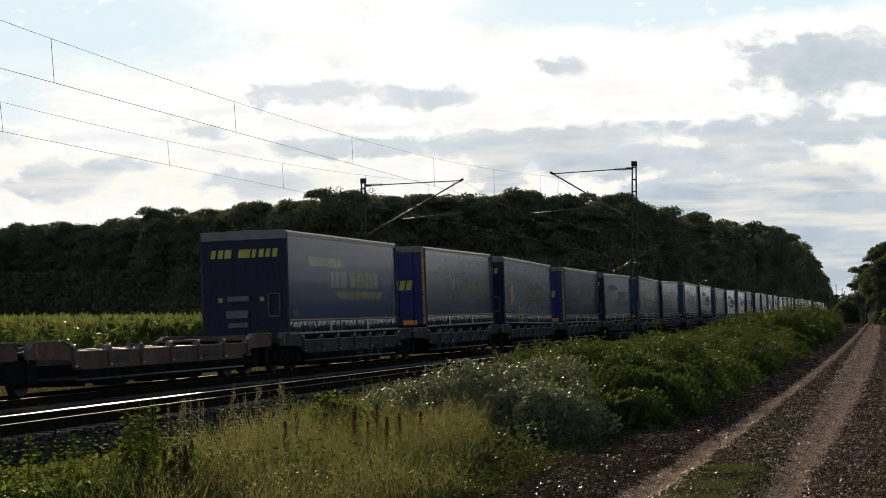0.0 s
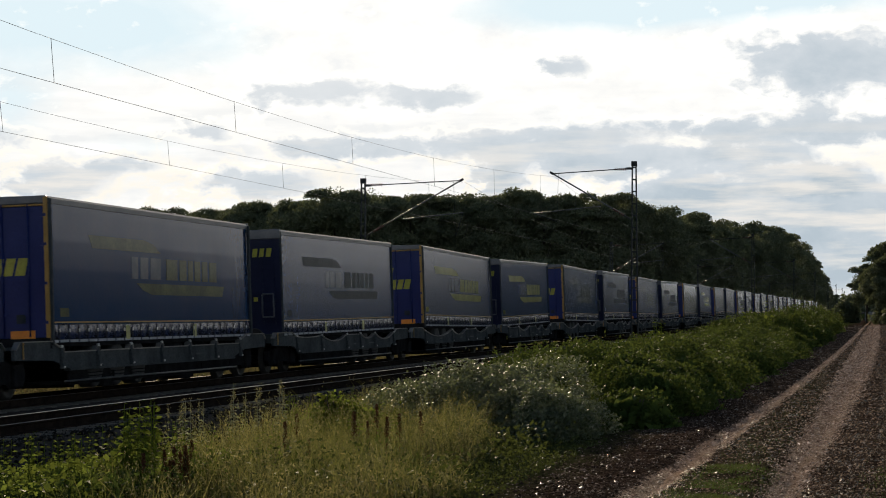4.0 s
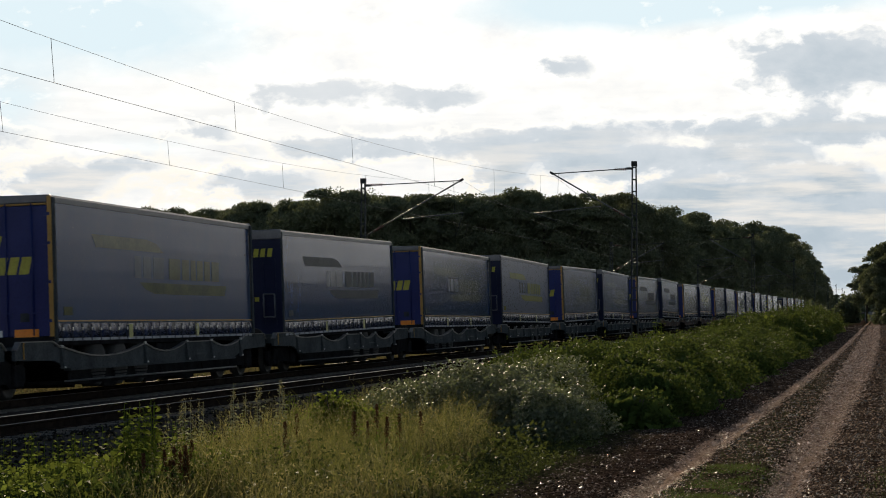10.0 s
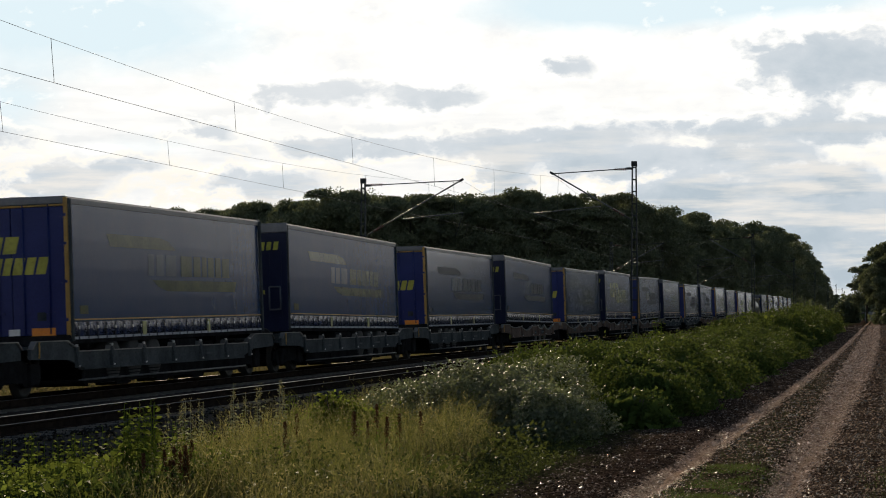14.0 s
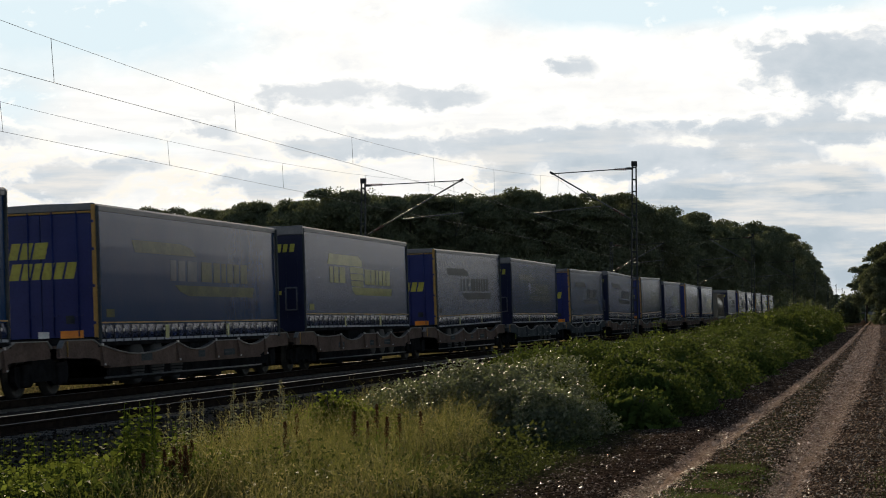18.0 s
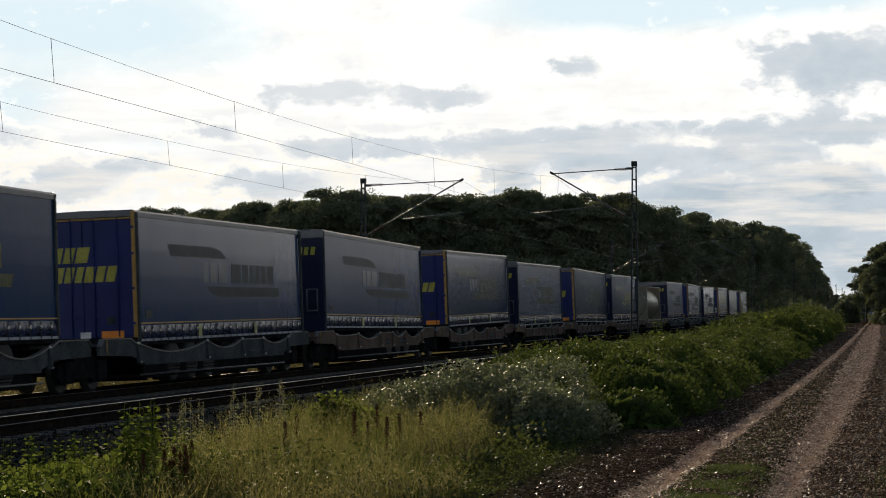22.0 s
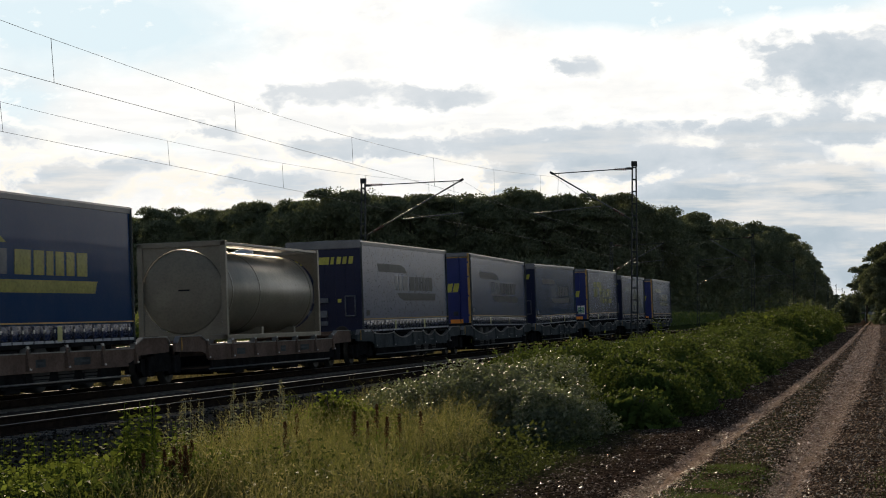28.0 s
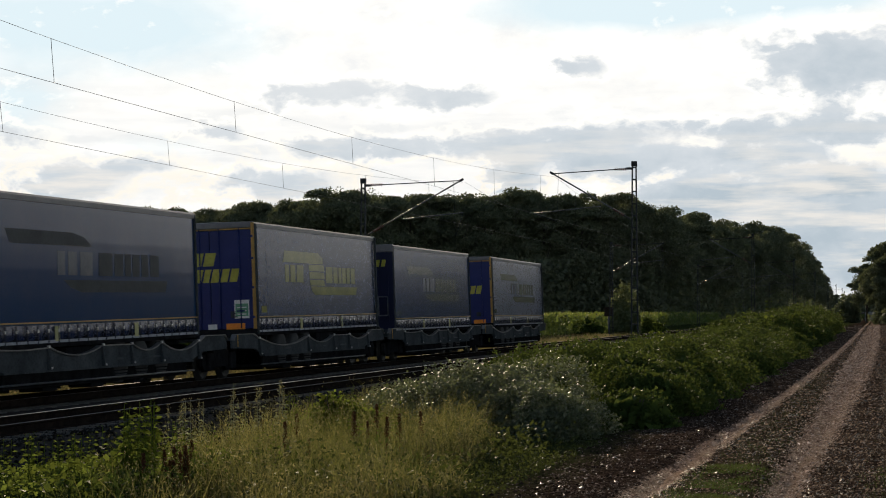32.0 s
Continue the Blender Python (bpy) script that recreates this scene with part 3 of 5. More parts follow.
def tree(seed, height, spread, leaves, leaf, label, material=None):
    g = random.Random(seed)
    t = thing("tree", label, "tree", "woodland trees")
    bm = bmesh.new()
    trunk_h = height * 0.5
    rod(bm, (0, 0, -0.4), (0.15, 0.1, trunk_h), 0.26, 0.15, 9)
    rod(bm, (0.15, 0.1, trunk_h), (0.3, -0.2, height * 0.85), 0.15, 0.03, 6)
    for k in range(7):
        z = height * g.uniform(0.28, 0.7)
        a, r = g.uniform(0, 6.28), spread * g.uniform(0.45, 0.75)
        rod(bm, (0.1, 0.05, z), (r * math.cos(a), r * math.sin(a), z + height * g.uniform(0.08, 0.2)), 0.09, 0.02, 5)
    part("trunk", bm, BARK, t)
    c = crown_points(leaves, spread, height * 0.42, 44, seed) + np.array((0, 0, height * 0.58))
    v, f = leaf_quads(c, leaf * rng.uniform(0.7, 1.3, len(c)), leaf * 0.75)
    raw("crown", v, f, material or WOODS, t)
    return t


def wood_edge():
    """The edge of the wood across the view: hundredths right of its axis, depth, height of the tree tops."""
    rows = ((-9.5, 470, 402), (-7.84, 465, 400), (-7.0, 460, 394), (-5.2, 440, 388), (-4.7, 420, 372), (-3.8, 400, 367), (-3.0, 370, 362),
            (-2.6, 352, 349), (-1.8, 345, 341), (-0.8, 345, 346), (0.9, 348, 349), (1.5, 348, 344), (2.2, 355, 351), (3.3, 362, 353), (3.9, 375, 366),
            (4.5, 400, 376), (4.85, 430, 394), (5.05, 450, 402), (5.35, 470, 388), (5.7, 490, 391), (6.0, 520, 404), (6.25, 590, 425), (6.4, 650, 452),
            (6.6, 770, 478), (6.75, 910, 500), (6.82, 980, 520))
    u, d, top = (np.array(c, float) for c in zip(*rows))
    return u, d, (550 - top) / 3622 * d + EYE[2]


def in_view(u, d):
    """The plan's x and y at u hundredths right of the view's axis and depth d."""
    a = radians(12.02)
    right = u * 100 / 3622 * d
    return right * math.cos(a) - d * math.sin(a), right * math.sin(a) + d * math.cos(a)


def make_forest():
    """A wood behind the maize: its edge, the ranks behind it, and the trees along the line."""
    kinds = [tree(11 + k, (19.5, 17.5, 21, 18.5, 16, 20)[k], (5.2, 4.6, 5.4, 5.8, 4.4, 4.9)[k], 18000, 0.29,
                  "tall broadleaf tree at the dark edge of a wood") for k in range(6)]
    tops = [max(v.co.z for v in k.children[1].data.vertices) - 0.5 for k in kinds]
    us, ds, hs = wood_edge()
    g = random.Random(5)
    used = 0
    row_us = np.concatenate([np.arange(-9.5, 4.6, 0.34), np.arange(4.6, 6.2, 0.24), np.arange(6.2, 6.82, 0.055)])
    for rank in range(3):
        for u in row_us:
            uu = u + g.uniform(-0.12, 0.12) + 0.09 * rank
            d = float(np.interp(uu, us, ds)) + rank * 7 + g.uniform(-3, 3)
            k = used if used < 6 else g.randrange(6)
            x, y = in_view(uu, d)
            sc = (float(np.interp(uu, us, hs)) - ground_z(x, y)) / tops[k] * g.uniform(0.915, 0.995) * (0.955 if uu > 3.6 else 1.0) * (0.9 if rank == 0 and g.random() < 0.35 else 1.0)
            if x > -21.3:
                continue
            m = Matrix.LocRotScale((x, y, ground_z(x, y) - 0.05), Euler((0, 0, g.uniform(0, 6.28))), (sc, sc, sc))
            if used < 6:
                kinds[used].matrix_basis = m
            else:
                copy_thing(kinds[k], m).scale = (sc, sc, sc)
            used += 1
    for u in np.arange(6.75, 8.3, 0.1):                       # a far wood that closes the line of sight along the railway
        x, y = in_view(u, 2480 + g.uniform(-40, 40))
        sc = g.uniform(0.95, 1.25)
        copy_thing(kinds[g.randrange(6)], Matrix.LocRotScale((x, y, -0.5), Euler((0, 0, g.uniform(0, 6))), (sc, sc, sc))).scale = (sc * 1.6, sc * 1.6, sc)
    k = 5000
    x, y = in_view(rng.uniform(6.5, 8.4, k), 2440 + rng.normal(size=k) * 10)
    v, f = leaf_quads(np.stack([x, y, 14 * rng.random(k) - 1.0], 1), 4.5, 3.5)
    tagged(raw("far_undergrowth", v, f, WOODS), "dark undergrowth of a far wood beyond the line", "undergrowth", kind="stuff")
    # shrubs and saplings that close the foot of the wood
    n = 90000
    uu = rng.uniform(-9.6, 6.8, n)
    x, y = in_view(uu, np.interp(uu, us, ds) - 5 + rng.normal(size=n) * 2.0)
    z = -1.5 + 12 * rng.random(n) ** 1.2
    ok = (x < -22) & (z < np.interp(uu, us, hs) * 0.6)
    v, f = leaf_quads(np.stack([x, y, z], 1)[ok], 0.75, 0.6)
    # unseen wall of leaves behind the ranks, added to stop sun between the trunks
    k = 26000
    uu = rng.uniform(-9.6, 6.7, k)
    x, y = in_view(uu, np.interp(uu, us, ds) + 30 + rng.normal(size=k) * 2.0)
    z = -2.5 + 13 * rng.random(k)
    ok = (x < -22) & (z < np.interp(uu, us, hs) * 0.7)
    v2, f2 = leaf_quads(np.stack([x, y, z], 1)[ok], 1.8, 1.6)
    v, f = np.concatenate([v, v2]), np.concatenate([f, f2 + len(v)])
    tagged(raw("woodland_undergrowth", v, f, WOODS), "dense dark undergrowth along the foot of the wood, with unseen light-blocking leaves behind", "undergrowth", kind="stuff")


def make_right_trees():
    """Trees that stand beside the farm track: a clump where it ends, and a row that comes nearer out of view."""
    lab = "dark broadleaf tree beside the farm track"
    a = tree(40, 11.0, 4.0, 20000, 0.25, lab)
    a.matrix_basis = pose(0.9, 262, 0, 0, 0, 0)
    a["group"] = "trees by the farm track"
    for x, y, r, s in ((-1.6, 285, 80, 0.8), (1.6, 256, 170, 0.86), (2.3, 259, 110, 1.05), (0.2, 266, 250, 0.82), (3.6, 263, 300, 1.08), (4.6, 255, 200, 1.12), (7.6, 248, 20, 1.1), (3.0, 275, 140, 1.0), (11.0, 242, 60, 1.15), (0.2, 300, 10, 0.8), (13.5, 225, 33, 1.1),
                       (15.5, 205, 75, 0.9), (15.8, 192, 160, 0.7), (16.2, 180, 10, 0.75), (16.5, 168, 250, 0.66), (16.8, 157, 20, 0.85), (17, 147, 310, 0.85), (17.4, 137, 70, 0.9),
                       (18, 127, 45, 0.85), (18, 117, 200, 0.9), (18, 107, 100, 0.85), (18.5, 97, 0, 0.8), (19, 87, 130, 0.6), (19, 77, 50, 0.55)):
        copy_thing(a, pose(x, y, 0, 0, 0, r)).scale = (s, s, s)
    for k in range(34):                                       # unseen trees, added to darken the reflections in the far curtains
        s = 0.78 + 0.16 * math.sin(k * 2.7)
        copy_thing(a, pose(15.5 + 1.2 * math.sin(k * 1.9) + 0.008 * k * k, 262 + 19 * k + 4 * math.sin(k * 3.1), 0, 0, 0, 47 * k)).scale = (s * 2.0, s * 2.0, s)
    bush("thicket", "unseen dark thicket along the far field edge", [(17.0 + 0.008 * k * k, 225 + 12 * k, 6.0, 5.0) for k in range(56)], 16000, 1.6, WOODS, 81)
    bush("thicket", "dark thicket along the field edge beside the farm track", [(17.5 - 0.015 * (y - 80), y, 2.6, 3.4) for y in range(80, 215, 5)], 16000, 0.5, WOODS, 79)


def make_track_end():
    """Where the farm track runs in under the trees."""
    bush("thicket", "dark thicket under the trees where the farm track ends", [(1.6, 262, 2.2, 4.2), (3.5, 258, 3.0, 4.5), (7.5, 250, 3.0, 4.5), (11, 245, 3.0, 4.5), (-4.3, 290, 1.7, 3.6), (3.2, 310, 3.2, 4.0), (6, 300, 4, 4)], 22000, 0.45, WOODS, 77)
    t = thing("concrete_block", "pale grey concrete block at the end of the track", "block", at=pose(-1.4, 337, ground_z(-1.4, 337) - 0.05))
    part("block", boxed(-0.85, 0.85, -0.5, 0.5, 0, 1.55, bevel=0.06), CONCRETE_PALE, t)
    part("lifting_eye", rod(bmesh.new(), (-0.1, 0, 1.53), (0.1, 0, 1.6), 0.02), GALVANISED, t)


def make_signal_box():
    t = thing("trackside_cabinet", "dark trackside cabinet on a post beyond the far track", "cabinet", at=pose(-23.5, 181, -0.47))
    part("post", rod(bmesh.new(), (0, 0, -0.2), (0, 0, 1.85), 0.06), GALVANISED, t)
    part("case", boxed(-0.36, 0.36, -0.2, 0.2, 1.83, 2.63, bevel=0.02), RUST, t)
    part("case_door", boxed(-0.32, 0.32, -0.215, -0.201, 1.88, 2.58, bevel=0.004), RUST, t)
    bush("shrub", "tall pale green shrub beyond the railway", [(-23.4, 192, 0.9, 4.2), (-24.3, 192.6, 0.75, 3.7), (-22.6, 192.5, 0.7, 3.6)], 6500, 0.22, PALE_SHRUB, 78)
    bush("shrub", "low dark scrub beyond the railway", [(-26.5, 186, 1.3, 1.5), (-25.2, 184, 1.0, 1.2), (-21.6, 196, 0.9, 1.5), (-20.8, 198, 0.8, 1.2)], 5000, 0.2, HEDGE_LEAF, 80)


def bush(name, label, lumps, leaves, leaf, material, seed, flat=0.25):
    """A shrub: stems from the ground and leaves on many overlapping mounds. lumps: (x, y, radius, height)."""
    t = thing(name, label, "bush", "bushes between the track and the railway")
    cx, cy = sum(l[0] for l in lumps) / len(lumps), sum(l[1] for l in lumps) / len(lumps)
    t.matrix_basis = pose(cx, cy, ground_z(cx, cy))
    z0 = ground_z(cx, cy)
    g = np.random.default_rng(seed)
    bm = bmesh.new()
    pts, heart = [], []
    vol = sum(l[2] ** 1.5 * l[3] for l in lumps)
    for x, y, r, h in lumps:
        for k in range(4):
            a, q = g.uniform(0, 6.28), g.uniform(0.2, 0.7)
            rod(bm, (x - cx, y - cy, ground_z(x, y) - z0 - 0.1), (x - cx + r * q * math.cos(a), y - cy + r * q * math.sin(a), h * 0.8), 0.018, 0.006, 5)
        m = int(leaves * r ** 1.5 * h / vol)
        d = unit(g.normal(size=(m, 3)))
        d[:, 2] = np.abs(d[:, 2])
        k = g.uniform(0.72, 1.0, (m, 1)) ** 0.5
        p = d * k * np.array((r, r, h))
        wob = np.array([noise.noise((a * 1.1 + x, b * 1.1 + y, c * 1.1)) + 0.5 * noise.noise((a * 3.7 + x, b * 3.7, c * 3.7 + y)) for a, b, c in p])[:, None]
        p = p * (1 + 0.5 * wob) + np.array((x - cx, y - cy, ground_z(x, y) - z0))
        tall = g.random(m) < 0.02
        p[tall, 2] += g.uniform(0.0, 0.2, tall.sum())
        pts.append(p)
        m = m // 4                                            # large leaves inside keep the light out
        d = unit(g.normal(size=(m, 3)))
        d[:, 2] = np.abs(d[:, 2])
        heart.append(d * g.uniform(0.2, 0.8, (m, 1)) * np.array((r, r, h)) + np.array((x - cx, y - cy, ground_z(x, y) - z0)))
    tagged(part("branchwork", bm, BARK, t), kind="stuff")
    p = np.concatenate(pts)
    v, f = leaf_quads(p, leaf * g.uniform(0.6, 1.4, len(p)), leaf * 0.7, 0.6, flat)
    q = np.concatenate(heart)
    v2, f2 = leaf_quads(q, leaf * 3.2, leaf * 2.4, 0.6)
    raw("foliage", np.concatenate([v, v2]), np.concatenate([f, f2 + len(v)]), material, t)
    return t


def make_hedge():
    g = random.Random(3)
    lab = "dense green bramble bush on the verge"
    bush("bramble_bush", "silvery-leaved bramble mound in front of the hedge", [(-6.3, 31, 1.4, 0.95), (-5.4, 30, 1.35, 1.02), (-4.7, 28.5, 1.05, 0.92), (-7.3, 34, 1.5, 0.75), (-4.3, 27.2, 0.7, 0.62), (-8.2, 36.5, 1.3, 0.55)], 64000, 0.05, SILVER_LEAF, 1, 0.6)
    bush("bramble_bush", lab, [(-6.6, 41, 1.7, 0.92), (-5.2, 39, 1.6, 1.08), (-4.2, 36.5, 1.15, 1.05), (-7.5, 45, 1.6, 0.88), (-3.9, 40, 1.1, 1.12), (-3.7, 33, 0.95, 0.9), (-3.55, 36, 0.85, 0.95), (-3.6, 30.3, 0.75, 0.6), (-5.9, 36.5, 1.2, 0.85)], 74000, 0.06, HEDGE_LEAF, 2)
    y = 45
    k = 3
    while y < 165:
        step = 6.5 if y < 80 else 12
        h = float(np.interp(y, (45, 72, 110, 165), (1.0, 1.0, 1.5, 2.05))) + g.uniform(-0.12, 0.15)
        bush("bramble_bush", lab, [(-4.7 + g.uniform(-.3, .3), y, 1.75, h), (-6.6 + g.uniform(-.3, .3), y + 1.5, 1.9, h * 0.95),
                                   (-3.95 + g.uniform(-.3, .2), y + step * 0.55, 1.3, h * 0.85), (-7.4, y + step * 0.6, 1.7, h * 0.85)],
             int(max(10000, 42000 - 280 * (y - 45))), 0.066 if y < 80 else 0.105, HEDGE_LEAF, k)
        y += step
        k += 1


def make_meadow():
    """Tall dry grass, greener in places, with seed heads and low broad leaves in it."""
    for name, n, mat, hs, lab, seed in (("meadow_grass", 46000, GRASS, (0.18, 0.8), "tall dry seeding meadow grass", 1), ("verge_grass", 42000, GREEN_GRASS, (0.15, 0.68), "green grass among the dry stalks", 2)):
        y = 16 + 26 * rng.random(n) ** 1.25
        x = rng.uniform(-11.0, -3.3, n)
        edge = np.interp(y, (16, 22, 25.5, 40), (-4.0, -4.3, -5.0, -7.0)) - 0.7 * np.array([lumpy(0, b, 0.35) for b in y])
        patch = np.array([lumpy(a, b, 0.5, 9.0 * seed) + 0.6 * lumpy(a, b, 1.8, 5.0 * seed) for a, b in zip(x, y)])
        keep = (x < edge) & (patch > (-0.05 if seed == 1 else -0.1)) & ((x > -6.75 - 0.3 * patch) | (y > 20.6 + patch)) & (x > np.interp(y, (16, 24, 33, 42), (-7.6, -8.2, -9.4, -9.6)) + 0.3 * patch)
        x, y, patch = x[keep], y[keep], patch[keep]
        z = np.array([ground_z(a, b) for a, b in zip(x, y)])
        h = rng.uniform(*hs, len(x)) * (0.78 + 0.85 * np.clip(patch, -0.3, 0.5)) * np.interp(x, (-10.5, -9, -5, -3.6), (0.7, 1.0, 0.9, 0.4))
        v, f = blades(np.stack([x, y, z - 0.02], 1), h, rng.uniform(0.003, 0.010, len(x)), rng.uniform(0.05, 0.75, len(x)), 0.22)
        tagged(raw(name, v, f, mat), lab, "grass", kind="stuff")
        if seed == 1:
            q = np.repeat(np.arange(len(x)), 4)
            p = np.stack([x[q], y[q], z[q] + h[q] * rng.uniform(0.15, 0.85, len(q))], 1) + rng.normal(size=(len(q), 3)) * np.array((0.06, 0.06, 0.02))
            lv, lf = leaf_quads(p, rng.uniform(0.02, 0.06, len(q)), rng.uniform(0.008, 0.02, len(q)), 0.3, 0.2)
            tagged(raw("meadow_leaves", lv, lf, MEADOW_LEAF), "small olive and brown leaves among the stalks", "weeds", kind="stuff")
            pick = rng.random(len(x)) < 0.3
            q = np.repeat(v.reshape(-1, 6, 3)[:, 4:].mean(1)[pick], 5, 0)
            q = q + rng.normal(size=q.shape) * np.array((0.008, 0.008, 0.03))
            v, f = leaf_quads(q, rng.uniform(0.015, 0.035, len(q)), 0.008, 1.0)
            tagged(raw("grass_seed_heads", v, f, SEED), "pale feathery seed heads above the grass", "grass", kind="stuff")
    n = 26000
    y, x = 16 + 24 * rng.random(n) ** 1.2, rng.uniform(-10.2, -3.7, n)
    patch = np.array([lumpy(a, b, 0.7, 31.0) for a, b in zip(x, y)])
    keep = patch > 0.12
    x, y = x[keep], y[keep]
    z = np.array([ground_z(a, b) for a, b in zip(x, y)]) + rng.uniform(0.05, 0.5, len(x)) * (0.5 + patch[keep])
    v, f = leaf_quads(np.stack([x, y, z], 1), rng.uniform(0.03, 0.09, len(x)), 0.035, 0.4)
    k = 12000
    hx, hy = rng.uniform(-8.9, -6.3, k), rng.uniform(16.5, 20.8, k)
    hz = np.array([ground_z(a, b) for a, b in zip(hx, hy)]) + 0.45 * rng.random(k) ** 1.3
    v3, f3 = leaf_quads(np.stack([hx, hy, hz], 1), rng.uniform(0.04, 0.1, k), 0.05, 0.4, 0.3)
    half = len(f3) // 3
    tagged(raw("broadleaf_weeds", v3[:4 * half], f3[:half], NETTLE_LEAF), "green broad-leaved weeds at the meadow's edge", "weeds", kind="stuff")
    tagged(raw("dark_broadleaf_weeds", v3[4 * half:], f3[half:] - 4 * half, HEDGE_LEAF), "dark green broad-leaved weeds under the nettles", "weeds", kind="stuff")
    # low dark leaves along the near edge; its shade is partly in their colour
    k = 6000
    hx, hy = rng.uniform(-5.2, -3.5, k), rng.uniform(16.2, 27, k)
    hz = np.array([ground_z(a, b) for a, b in zip(hx, hy)]) + 0.10 * rng.random(k) ** 1.5 * np.interp(hx, (-5, -3.3), (1.6, 0.3))
    v2, f2 = leaf_quads(np.stack([hx, hy, hz], 1), rng.uniform(0.02, 0.05, k), 0.022, 0.4)
    v, f = np.concatenate([v, v2]), np.concatenate([f, f2 + len(v)])
    tagged(raw("meadow_herbs", v, f, DARK_HERB), "low dark green herbs in the grass", "weeds", kind="stuff")
    n = 15000
    y, x = np.where(rng.random(n) < 0.75, 16 + 6.5 * rng.random(n), 16 + 45 * rng.random(n) ** 2.2), rng.choice([-1.5, -1.5, -1.5, -1.5, 0.2], n) + 0.2 * rng.normal(size=n)
    some = np.array([lumpy(a, b, 2.2, 12.0) for a, b in zip(x, y)]) > -0.12
    x, y = x[some], y[some]
    n = len(x)
    z = np.array([ground_z(a, b) for a, b in zip(x, y)])
    v, f = blades(np.stack([x, y, z - 0.01], 1), rng.uniform(0.015, 0.05, n), np.full(n, 0.006), rng.uniform(0.3, 1.2, n))
    tagged(raw("track_grass", v, f, HEDGE_LEAF), "short grass between the wheel ruts", "grass", kind="stuff")


def tiers(g, height, levels, length, width, droop, bare):
    """Pairs of pointed leaves up a stem, each pair turned against the one below it and smaller towards the tip."""
    v, f = [], []
    turn = g.uniform(0, 6.28)
    for i in range(levels):
        k = i / (levels - 1)
        z = height * (bare + (1 - bare) * k)
        ln = length * (1.0 - 0.72 * k ** 1.5) * g.uniform(0.75, 1.2)
        turn += math.pi / 2 + g.normal() * 0.3
        for j in range(2):
            a = turn + math.pi * j + g.normal() * 0.25
            out = np.array((math.cos(a), math.sin(a), g.uniform(0.15, 0.5) - droop * (1 - k)))
            out /= np.linalg.norm(out)
            side = np.array((-math.sin(a), math.cos(a), g.normal() * 0.8)) * width * ln / length
            base = np.array((0.02 * math.cos(a), 0.02 * math.sin(a), z))
            sag = np.array((0, 0, -0.22 * ln))
            n = len(v)
            v += [base, base + out * ln * 0.42 + side / 2, base + out * ln * 0.42 - side / 2, base + out * ln + sag]
            f += [(n, n + 1, n + 2), (n + 1, n + 3, n + 2)]
    return np.array(v), np.array(f)


def weed(kind, height, seed):
    """An upright weed: a stem, tiers of leaves up it, and a seed head."""
    g = np.random.default_rng(seed)
    names = {"nettle": ("nettle", "upright green nettle with toothed leaves", NETTLE_LEAF), "dock": ("dock_plant", "rust-brown dried dock seed stalk", DOCK),
             "thistle": ("thistle", "grey tall thistle with pale seed heads", BUDDLEIA)}
    nm, lab, mat = names[kind]
    t = thing(nm, lab, "weed", "weeds in the meadow")
    part("stem", rod(bmesh.new(), (0, 0, -0.05), (0.02, 0.01, height), 0.006, 0.003, 5), mat, t)
    if kind == "dock":
        m = 190
        z = 0.4 + 0.6 * g.random(m) ** 0.6
        b, w = g.uniform(0, 6.28, m), 0.085 * (1.25 - z) * g.random(m)
        v, f = leaf_quads(np.stack([w * np.cos(b), w * np.sin(b), height * z], 1), 0.035, 0.022, -0.1)
    else:
        levels, length, width, droop, bare = {"nettle": (14, 0.135, 0.07, 0.95, 0.08), "thistle": (17, 0.105, 0.03, 0.5, 0.28)}[kind]
        v, f = tiers(g, height, levels, length, width, droop, bare)
        if kind == "thistle":
            tops = leaf_quads(np.stack([g.normal(size=40) * 0.012, g.normal(size=40) * 0.012, height * g.uniform(0.8, 1.02, 40)], 1), 0.028, 0.012, 0.5)
            tagged(raw("seed_head", *tops, SEED, t), kind="stuff")
    raw("leaves", v, f, mat, t)
    return t


